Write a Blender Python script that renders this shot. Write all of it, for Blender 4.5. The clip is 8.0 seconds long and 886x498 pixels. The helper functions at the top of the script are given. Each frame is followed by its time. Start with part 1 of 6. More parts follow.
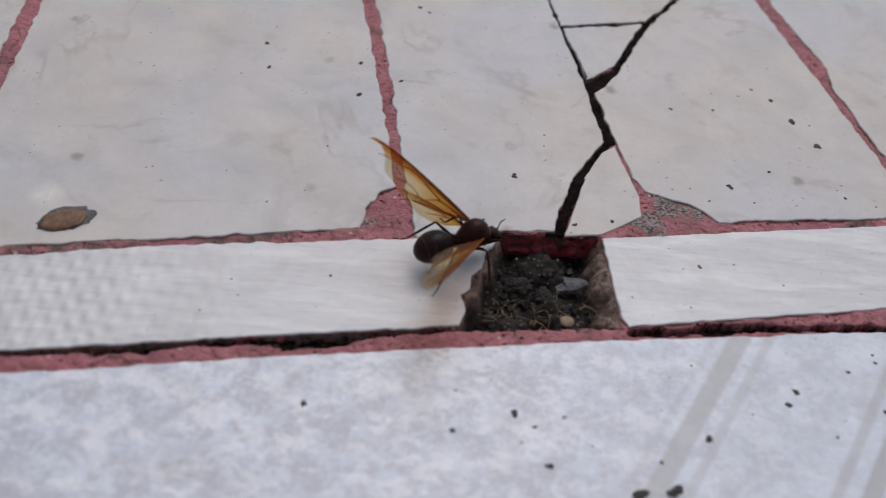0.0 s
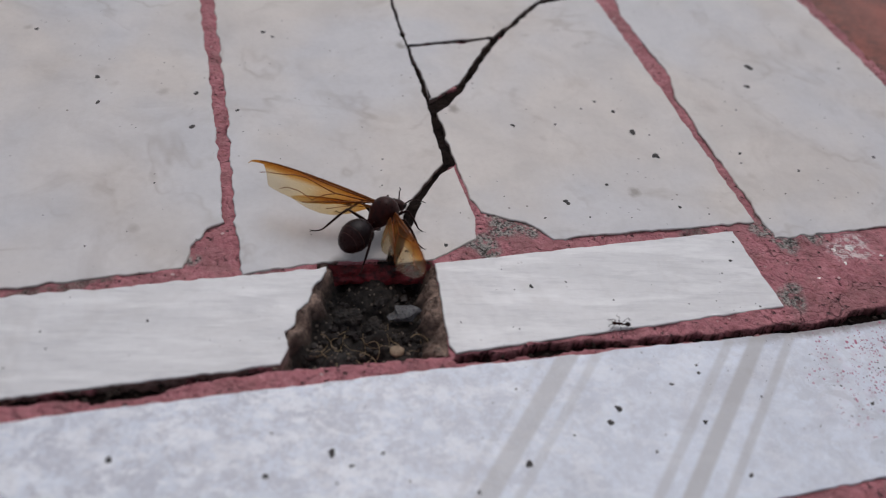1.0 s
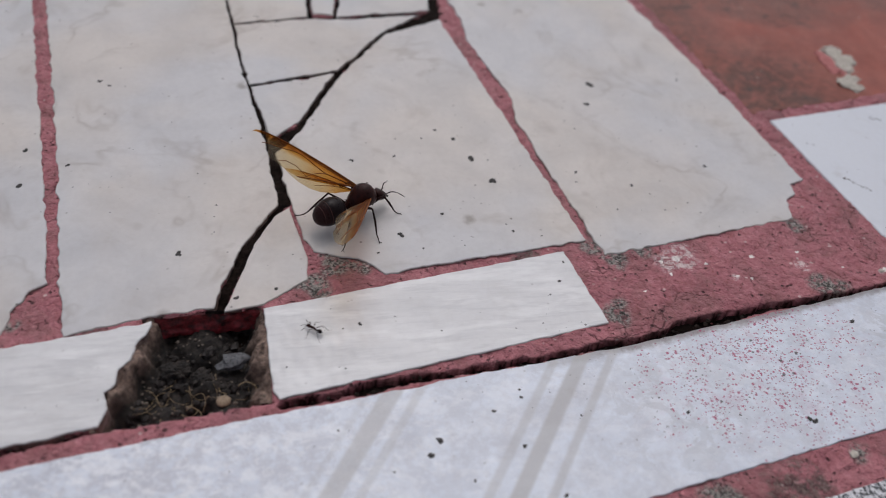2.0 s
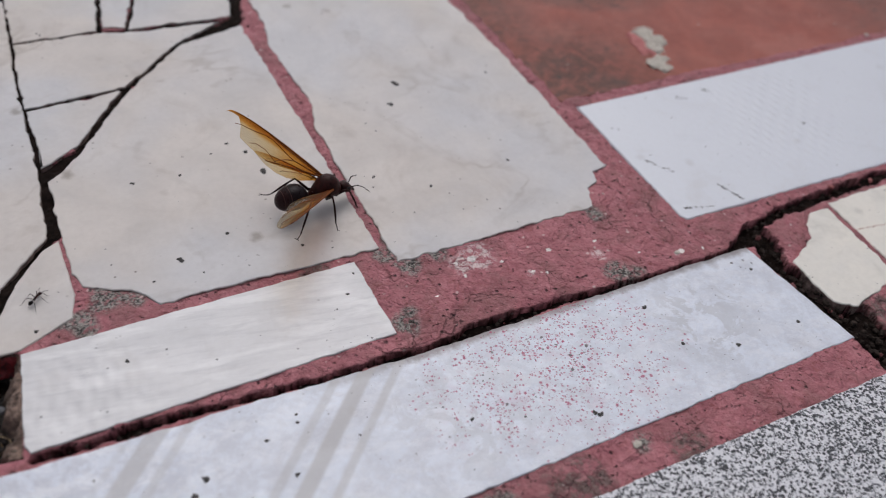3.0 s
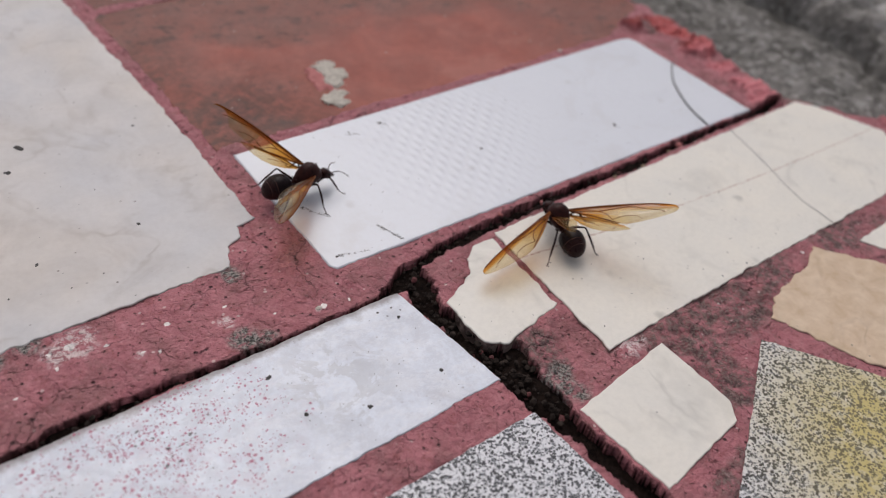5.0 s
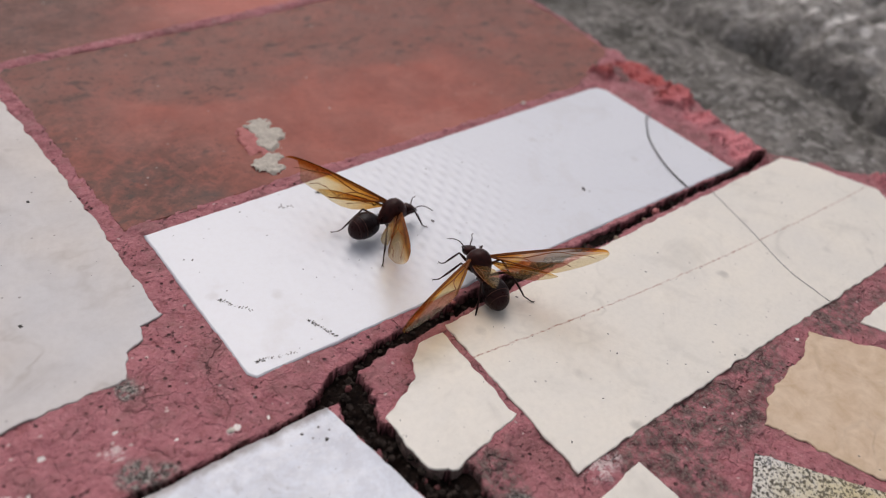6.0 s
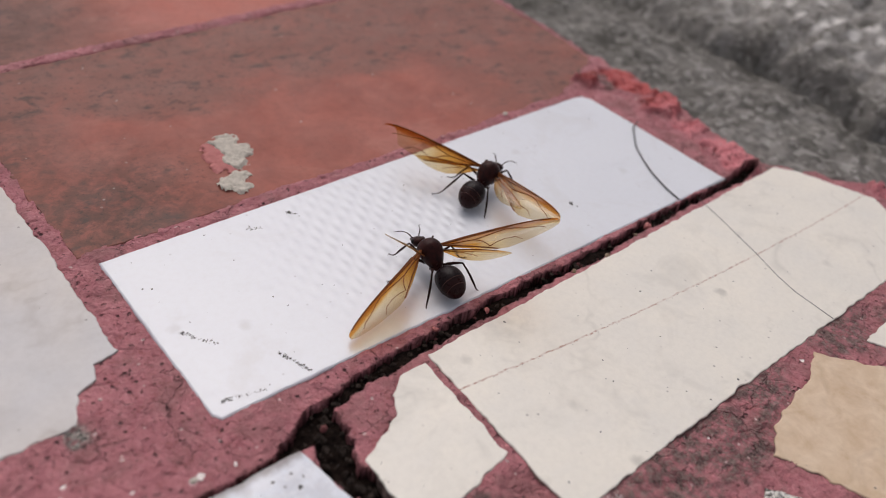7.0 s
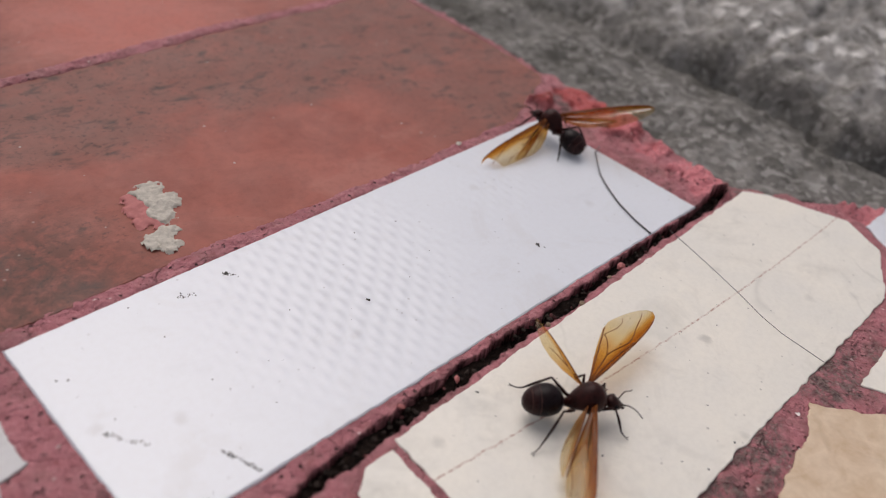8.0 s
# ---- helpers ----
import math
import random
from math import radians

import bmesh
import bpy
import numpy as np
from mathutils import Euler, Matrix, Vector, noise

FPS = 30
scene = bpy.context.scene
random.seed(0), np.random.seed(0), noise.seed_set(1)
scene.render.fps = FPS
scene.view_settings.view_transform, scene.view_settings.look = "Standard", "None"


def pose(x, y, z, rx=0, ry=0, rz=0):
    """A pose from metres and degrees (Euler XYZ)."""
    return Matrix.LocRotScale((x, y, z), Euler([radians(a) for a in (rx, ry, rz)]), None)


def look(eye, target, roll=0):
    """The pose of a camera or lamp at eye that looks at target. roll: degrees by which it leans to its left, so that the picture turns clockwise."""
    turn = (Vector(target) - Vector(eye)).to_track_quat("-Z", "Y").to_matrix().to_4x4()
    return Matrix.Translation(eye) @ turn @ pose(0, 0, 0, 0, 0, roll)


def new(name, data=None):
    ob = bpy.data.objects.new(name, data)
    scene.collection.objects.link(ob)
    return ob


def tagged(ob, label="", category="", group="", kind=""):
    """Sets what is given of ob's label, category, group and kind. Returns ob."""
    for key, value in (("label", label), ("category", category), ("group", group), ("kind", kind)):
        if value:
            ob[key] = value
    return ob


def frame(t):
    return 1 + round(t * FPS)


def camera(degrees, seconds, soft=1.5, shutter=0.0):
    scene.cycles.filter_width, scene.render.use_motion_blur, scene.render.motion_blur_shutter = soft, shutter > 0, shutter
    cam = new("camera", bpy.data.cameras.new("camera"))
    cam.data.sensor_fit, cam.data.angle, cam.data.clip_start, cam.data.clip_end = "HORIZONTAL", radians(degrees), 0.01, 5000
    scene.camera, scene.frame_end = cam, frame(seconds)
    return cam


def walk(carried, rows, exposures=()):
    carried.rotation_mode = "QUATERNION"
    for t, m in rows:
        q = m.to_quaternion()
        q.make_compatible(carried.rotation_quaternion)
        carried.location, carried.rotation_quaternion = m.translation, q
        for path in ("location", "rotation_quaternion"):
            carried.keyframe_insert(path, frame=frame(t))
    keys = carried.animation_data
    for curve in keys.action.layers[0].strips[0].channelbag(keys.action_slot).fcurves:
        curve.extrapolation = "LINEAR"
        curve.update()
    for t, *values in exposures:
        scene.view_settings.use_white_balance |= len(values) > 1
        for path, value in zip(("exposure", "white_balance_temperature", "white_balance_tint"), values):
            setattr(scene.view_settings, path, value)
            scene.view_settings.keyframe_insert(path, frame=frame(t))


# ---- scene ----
MM = 0.001

# ---- camera ----
cam = camera(56.9, 8.0, soft=1.0, shutter=0.15)
cam.data.dof.use_dof = True
cam.data.dof.focus_distance = 0.116
cam.data.dof.aperture_fstop = 19.0
# seconds; eye in mm; turn in degrees
PATH = [
    (0.0, -110.18, -89.44, 76.26, 42.78, -5.61, 1.27),
    (0.5, -99.02, -87.78, 79.65, 43.01, -5.88, -1.11),
    (1.0, -95.79, -86.21, 79.34, 43.42, -6.31, -3.96),
    (2.5, -69.12, -86.00, 87.36, 44.76, -5.87, -12.90),
    (3.0, -59.40, -85.61, 87.13, 44.34, -6.25, -16.79),
    (3.5, -49.37, -86.80, 87.95, 45.09, -6.17, -20.73),
    (4.0, -36.64, -88.25, 87.49, 45.73, -6.65, -24.12),
    (4.5, -28.44, -89.41, 88.89, 46.42, -7.05, -26.30),
    (5.0, -20.74, -88.07, 87.09, 47.32, -7.53, -27.54),
    (6.5, -2.46, -67.43, 81.18, 49.71, -8.01, -29.67),
    (7.0, -2.06, -66.45, 78.98, 50.05, -8.17, -30.77),
    (7.5, -0.36, -61.11, 78.08, 50.20, -8.63, -32.68),
    (8.0, 3.64, -51.98, 76.79, 50.51, -9.18, -35.74),
]
walk(cam, [(t, pose(x * MM, y * MM, z * MM, rx, ry, rz)) for t, x, y, z, rx, ry, rz in PATH],
     [(0.0, -0.70, 6250, 14), (1.0, -0.72, 6280, 14), (3.0, -0.59, 6330, 14), (5.0, -0.50, 6530, 15), (6.5, -0.41, 6680, 16), (8.0, -0.42, 6680, 16)])

# ---- light: an overcast day ----
SUN_UP, SUN_ROUND = 56.0, 12.0
world = bpy.data.worlds.new("overcast_sky")
scene.world = world
world.use_nodes = True
wn = world.node_tree
sky = wn.nodes.new("ShaderNodeTexSky")
sky.sky_type, sky.sun_disc = "NISHITA", False
sky.sun_elevation, sky.sun_rotation = radians(SUN_UP), radians(SUN_ROUND)
sky.dust_density, sky.air_density = 4.0, 1.0
grey = wn.nodes.new("ShaderNodeHueSaturation")
grey.inputs["Saturation"].default_value = 0.35
wn.links.new(sky.outputs[0], grey.inputs["Color"])
wn.links.new(grey.outputs[0], wn.nodes["Background"].inputs[0])
wn.nodes["Background"].inputs[1].default_value = 0.13
sun = new("sun", bpy.data.lights.new("sun", "SUN"))
sun.data.energy, sun.data.angle, sun.data.color = 1.0, radians(50), (1.0, 0.97, 0.93)
sun.matrix_world = look((0.5 * math.sin(radians(SUN_ROUND)), 0.5 * math.cos(radians(SUN_ROUND)), 0.5 * math.tan(radians(SUN_UP))), (0, 0, 0))


# ---- helpers ----
class Net:
    """A node material whose texture space is in millimetres."""

    def __init__(self, name):
        self.mat = bpy.data.materials.new(name)
        self.mat.use_nodes = True
        self.t = self.mat.node_tree
        self.b = self.t.nodes["Principled BSDF"]
        tc = self.n("ShaderNodeTexCoord")
        mp = self.n("ShaderNodeMapping")
        mp.inputs["Scale"].default_value = (1000, 1000, 1000)
        self.t.links.new(tc.outputs["Object"], mp.inputs["Vector"])
        self.mm = mp.outputs[0]

    def n(self, kind):
        return self.t.nodes.new(kind)

    def put(self, socket, value):
        if isinstance(value, bpy.types.NodeSocket):
            self.t.links.new(value, socket)
        elif isinstance(value, tuple) and len(value) == 3 and socket.type == "RGBA":
            socket.default_value = (*value, 1)
        else:
            socket.default_value = value

    def turned(self, degrees, sx=1.0, sy=1.0, shift=(0, 0, 0)):
        m = self.n("ShaderNodeMapping")
        m.inputs["Rotation"].default_value = (0, 0, radians(degrees))
        m.inputs["Scale"].default_value = (sx, sy, 1)
        m.inputs["Location"].default_value = shift
        self.t.links.new(self.mm, m.inputs["Vector"])
        return m.outputs[0]

    def noise(self, size, detail=4.0, rough=0.55, distort=0.0, vec=None, color=False):
        """Noise whose features are about size mm."""
        k = self.n("ShaderNodeTexNoise")
        self.put(k.inputs["Vector"], vec or self.mm)
        for key, v in (("Scale", 1.0 / size), ("Detail", detail), ("Roughness", rough), ("Distortion", distort)):
            k.inputs[key].default_value = v
        return k.outputs["Color" if color else "Fac"]

    def cells(self, size, feature="F1", out="Distance", vec=None):
        k = self.n("ShaderNodeTexVoronoi")
        k.feature = feature
        self.put(k.inputs["Vector"], vec or self.mm)
        k.inputs["Scale"].default_value = 1.0 / size
        return k.outputs[out]

    def warped(self, size, by):
        """Texture space bent by noise of that size, by so many mm."""
        d = self.n("ShaderNodeVectorMath")
        d.operation = "MULTIPLY_ADD"
        self.put(d.inputs[0], self.noise(size, 3, color=True))
        d.inputs[1].default_value = (by, by, 0)
        self.put(d.inputs[2], self.mm)
        return d.outputs[0]

    def ramp(self, fac, *stops, ease=False):
        k = self.n("ShaderNodeValToRGB")
        k.color_ramp.interpolation = "EASE" if ease else "LINEAR"
        els = k.color_ramp.elements
        while len(els) < len(stops):
            els.new(0.5)
        for e, (p, c) in zip(els, stops):
            e.position = p
            e.color = (*c, 1) if isinstance(c, tuple) else (c, c, c, 1)
        self.put(k.inputs[0], fac)
        return k.outputs[0]

    def mix(self, fac, a, b, how="MIX"):
        k = self.n("ShaderNodeMix")
        k.data_type, k.blend_type = "RGBA", how
        self.put(k.inputs[0], fac)
        self.put(k.inputs[6], a)
        self.put(k.inputs[7], b)
        return k.outputs[2]

    def op(self, how, a, b=0.0):
        k = self.n("ShaderNodeMath")
        k.operation = how
        self.put(k.inputs[0], a)
        self.put(k.inputs[1], b)
        return k.outputs[0]

    def near(self, x, y, inner, outer):
        """1 within inner mm of (x, y), 0 past outer mm."""
        d = self.n("ShaderNodeVectorMath")
        d.operation = "DISTANCE"
        self.put(d.inputs[0], self.mm)
        d.inputs[1].default_value = (x, y, 0)
        k = self.n("ShaderNodeMapRange")
        self.put(k.inputs[0], d.outputs["Value"])
        for i, v in ((1, inner), (2, outer), (3, 1.0), (4, 0.0)):
            k.inputs[i].default_value = v
        return k.outputs[0]

    def attr(self, name):
        k = self.n("ShaderNodeAttribute")
        k.attribute_name = name
        return k.outputs["Fac"]

    def axis(self, vec, i):
        k = self.n("ShaderNodeSeparateXYZ")
        self.put(k.inputs[0], vec)
        return k.outputs[i]

    def bump(self, height, mm, strength=1.0, after=None):
        k = self.n("ShaderNodeBump")
        self.put(k.inputs["Height"], height)
        k.inputs["Distance"].default_value = mm * MM
        k.inputs["Strength"].default_value = strength
        if after is not None:
            self.put(k.inputs["Normal"], after)
        return k.outputs[0]

    def done(self, color, rough=0.5, normal=None, **more):
        self.put(self.b.inputs["Base Color"], color)
        self.put(self.b.inputs["Roughness"], rough)
        if normal is not None:
            self.put(self.b.inputs["Normal"], normal)
        for key, v in more.items():
            self.put(self.b.inputs[key.replace("_", " ")], v)
        return self.mat


def part(name, bm, material, parent=None, label="", smooth=False):
    """Links a bmesh, or a mesh, as one object under its parent."""
    if isinstance(bm, bmesh.types.BMesh):
        me = bpy.data.meshes.new(name)
        bm.to_mesh(me)
        bm.free()
    else:
        me = bm
    for m in material if isinstance(material, (list, tuple)) else [material]:
        me.materials.append(m)
    if smooth:
        me.shade_smooth()
    ob = new(name, me)
    if parent is not None:
        ob.parent = parent
    return tagged(ob, label)


def value_noise(x, y, size, seed):
    """Smooth lattice noise in -1..1 on arrays, with features of size mm."""
    u, v = x / size, y / size
    i, j = np.floor(u).astype(np.int64), np.floor(v).astype(np.int64)
    a, b = u - i, v - j
    a, b = a * a * (3 - 2 * a), b * b * (3 - 2 * b)

    def h(p, q):
        k = (p * 374761393 + q * 668265263 + seed * 974634773) & 0xFFFFFFFF
        k = ((k ^ (k >> 13)) * 1274126177) & 0xFFFFFFFF
        return ((k ^ (k >> 16)) & 0xFFFF) / 32767.5 - 1

    return (h(i, j) * (1 - a) + h(i + 1, j) * a) * (1 - b) + (h(i, j + 1) * (1 - a) + h(i + 1, j + 1) * a) * b


def fbm(x, y, size, seed, octaves=4, gain=0.55):
    total, amp = 0, 1.0
    for k in range(octaves):
        total = total + amp * value_noise(x + 17.3 * k, y - 9.1 * k, size / 2 ** k, seed + k)
        amp *= gain
    return total


def line_distance(x, y, line, side=False):
    """Distance in mm from a line of points; with side, minus on its left."""
    best, sign = np.full(x.shape, 1e9), np.ones(x.shape)
    for (ax, ay), (bx, by) in zip(line, line[1:]):
        dx, dy = bx - ax, by - ay
        k = np.clip(((x - ax) * dx + (y - ay) * dy) / (dx * dx + dy * dy), 0, 1)
        d = np.hypot(x - ax - k * dx, y - ay - k * dy)
        closer = d < best - 1e-9
        sign = np.where(closer, np.where((x - ax) * dy - (y - ay) * dx > 0, 1.0, -1.0), sign)
        best = np.where(closer, d, best)
    return best * sign if side else best


def inside(x, y, ring):
    hit = np.zeros(x.shape, bool)
    for (ax, ay), (bx, by) in zip(ring, ring[1:] + ring[:1]):
        if ay != by:
            hit ^= ((ay > y) != (by > y)) & (x < (bx - ax) * (y - ay) / (by - ay) + ax)
    return hit


def step(a, b, v):
    k = np.clip((v - a) / (b - a), 0, 1)
    return k * k * (3 - 2 * k)


def field(name, x0, x1, y0, y1, cell, height, keep=None, attrs=()):
    """A ground mesh over a rectangle (mm) with heights (mm) from height(x, y)."""
    nx, ny = int((x1 - x0) / cell) + 1, int((y1 - y0) / cell) + 1
    gx, gy = np.meshgrid(x0 + cell * np.arange(nx), y0 + cell * np.arange(ny))
    idx = np.arange(nx * ny).reshape(ny, nx)
    quads = np.stack([idx[:-1, :-1], idx[:-1, 1:], idx[1:, 1:], idx[1:, :-1]], -1).reshape(-1, 4)
    if keep is not None:
        quads = quads[keep(gx, gy)[:-1, :-1].ravel()]
    used = np.unique(quads)
    back = np.zeros(nx * ny, np.int64)
    back[used] = np.arange(len(used))
    me = bpy.data.meshes.new(name)
    px, py = gx.ravel()[used], gy.ravel()[used]
    me.from_pydata(np.stack([px, py, height(px, py)], -1) * MM, [], back[quads])
    for key, f in attrs:
        me.attributes.new(key, "FLOAT", "POINT").data.foreach_set("value", f(px, py).astype(np.float32))
    me.shade_smooth()
    return me


def tube(bm, points, radii, sides=7, cap=True):
    """A round rod through points with the radius at each."""
    pts = [Vector(p) for p in points]
    rings = []
    for k, p in enumerate(pts):
        way = (pts[min(k + 1, len(pts) - 1)] - pts[max(k - 1, 0)]).normalized()
        u = way.cross(Vector((0, 0, 1)) if abs(way.z) < 0.95 else Vector((1, 0, 0))).normalized()
        v = way.cross(u)
        r = radii[k] if isinstance(radii, (list, tuple)) else radii
        rings.append([bm.verts.new(p + r * (math.cos(a) * u + math.sin(a) * v)) for a in (2 * math.pi * i / sides for i in range(sides))])
    for a, b in zip(rings, rings[1:]):
        for i in range(sides):
            bm.faces.new((a[i], a[(i + 1) % sides], b[(i + 1) % sides], b[i]))
    if cap:
        bm.faces.new(rings[0][::-1])
        bm.faces.new(rings[-1])


def lump(bm, centre, radii, rng, rough=0.15, level=1, turn=0.0, squash=0.0):
    """A stone-like lump: a jittered ball."""
    made = bmesh.ops.create_icosphere(bm, subdivisions=level, radius=1.0)["verts"]
    c, s = math.cos(turn), math.sin(turn)
    for v in made:
        k = 1 + rng.uniform(-rough, rough)
        x, y, z = v.co.x * radii[0] * k, v.co.y * radii[1] * k, v.co.z * radii[2] * k
        z = max(z, -squash * radii[2]) if squash else z
        v.co = (centre[0] + c * x - s * y, centre[1] + s * x + c * y, centre[2] + z)


# ---- materials ----
def tile_glaze(name, base, tint, dirt, vein=0.25, rough=0.32, grain=(7.0, 7.0, 0.0), pits=0.5, relief=0.05, wear=0.35):
    """A worn glazed tile: cloudy glaze, faint veins, dust stains, pinholes."""
    k = Net(name)
    v = k.turned(grain[2], 1 / grain[0], 1 / grain[1])
    cloud = k.noise(1.6, 6, 0.6, 0.4, v)
    col = k.mix(k.ramp(cloud, (0.3, 0.0), (0.72, 1.0)), base, tint)
    fine = k.noise(0.9, 5, 0.65)
    col = k.mix(k.op("MULTIPLY", k.ramp(fine, (0.42, 0.0), (0.75, 1.0)), 0.12), col, dirt)
    vn = k.noise(30, 4, 0.55, 0.6)
    line = k.ramp(vn, (0.478, 0.0), (0.5, 1.0), (0.522, 0.0))
    line = k.op("MULTIPLY", line, k.ramp(k.noise(13, 3), (0.45, 0.0), (0.62, 1.0)))
    col = k.mix(k.op("MULTIPLY", line, vein), col, dirt)
    smear = k.ramp(k.noise(5, 5, 0.6, 0.3, k.turned(20, 0.45, 1.0)), (0.58, 0.0), (0.74, 1.0))
    col = k.mix(k.op("MULTIPLY", smear, 0.16), col, tuple(0.75 * c for c in tint))
    stain = k.ramp(k.noise(14, 4, 0.7, 0.8), (0.55, 0.0), (0.78, 1.0))
    col = k.mix(k.op("MULTIPLY", stain, 0.35), col, dirt)
    sv = k.warped(2.0, 1.6)
    smudge = k.op("MULTIPLY", k.ramp(k.cells(8.5, vec=sv), (0.05, 1.0), (0.14, 0.0)), k.ramp(k.axis(k.cells(8.5, out="Color", vec=sv), 0), (0.35, 0.0), (0.8, 1.0)))
    col = k.mix(k.op("MULTIPLY", smudge, 0.9 * pits), col, tuple(0.8 * c for c in dirt))
    spot = k.ramp(k.cells(2.3), (0.05, 1.0), (0.1, 0.0))
    col = k.mix(k.op("MULTIPLY", k.op("MULTIPLY", spot, k.ramp(k.noise(6), (0.45, 0.0), (0.6, 1.0))), pits), col, (0.16, 0.13, 0.11))
    gloss = k.ramp(k.noise(4, 4), (0.3, rough - 0.08), (0.7, rough + 0.18))
    worn = k.op("MULTIPLY", k.attr("rim"), k.ramp(k.noise(1.6, 6, 0.75), (0.44, 0.0), (0.62, 1.0)))
    col = k.mix(k.op("MULTIPLY", worn, wear), col, (0.24, 0.16, 0.13))
    nor = k.bump(k.noise(2.4, 5, 0.6), relief, 0.6)
    return k, col, gloss, nor


def cream_marble():
    k, col, gloss, nor = (tile_glaze("cream_glazed_tile", (0.71, 0.68, 0.66), (0.59, 0.57, 0.56), (0.36, 0.31, 0.27), 0.4, 0.5, pits=0.8))
    tone = k.ramp(k.noise(34, 3, 0.5, 0.3), (0.4, 0.0), (0.6, 1.0))
    col = k.mix(0.75, col, k.mix(tone, (0.93, 0.965, 1.0), (1.0, 0.955, 0.885)), "MULTIPLY")
    # a chalky drip mark
    spot = k.op("MULTIPLY", k.near(-155.1, -14.6, 0.6, 2.6), k.ramp(k.noise(1.2, 5, 0.7), (0.3, 0.3), (0.6, 1.0)))
    col = k.mix(k.op("MULTIPLY", spot, 0.8), col, (0.86, 0.83, 0.76))
    return k.done(col, gloss, nor)


def ripples(k, zone, nor, mm=0.2, bend=4.5):
    """Two crossing sets of soft pressed ridges, in a zone."""
    waves = []
    for turn, scale, by in ((-32, 0.15, bend), (38, 0.12, bend)):
        w = k.n("ShaderNodeTexWave")
        k.put(w.inputs["Vector"], k.turned(turn))
        for key, v in (("Scale", scale), ("Distortion", by), ("Detail", 1.5), ("Detail Scale", 0.6)):
            w.inputs[key].default_value = v
        waves.append(w.outputs["Fac"])
    return k.bump(k.op("MULTIPLY", k.op("MULTIPLY", waves[0], waves[1]), zone), mm, 0.7, nor)


def white_strip():
    k, col, gloss, nor = tile_glaze("white_streaked_tile", (0.78, 0.775, 0.77), (0.66, 0.66, 0.66), (0.46, 0.42, 0.38), 0.1, 0.36, (14.0, 3.0, -9.0))
    streak = k.noise(1.1, 5, 0.65, 0.2, k.turned(-9.5, 0.16, 1.0))
    col = k.mix(k.op("MULTIPLY", k.ramp(streak, (0.5, 0.0), (0.66, 1.0)), 0.45), col, (0.52, 0.52, 0.525))
    col = k.mix(k.op("MULTIPLY", k.ramp(k.noise(2.2, 5, 0.6, 0.3, k.turned(-9.5, 0.2, 1.0, (5, 3, 0))), (0.5, 0.0), (0.68, 1.0)), 0.6), col, (0.90, 0.90, 0.89))
    nor = k.bump(streak, 0.05, 0.6, nor)
    nor = ripples(k, k.op("MAXIMUM", k.near(-152, -32, 8, 26), k.op("MULTIPLY", k.near(-76, -22, 2, 10), 0.6)), nor)
    return k.done(col, gloss, nor, Coat_Weight=0.15, Coat_Roughness=0.3)


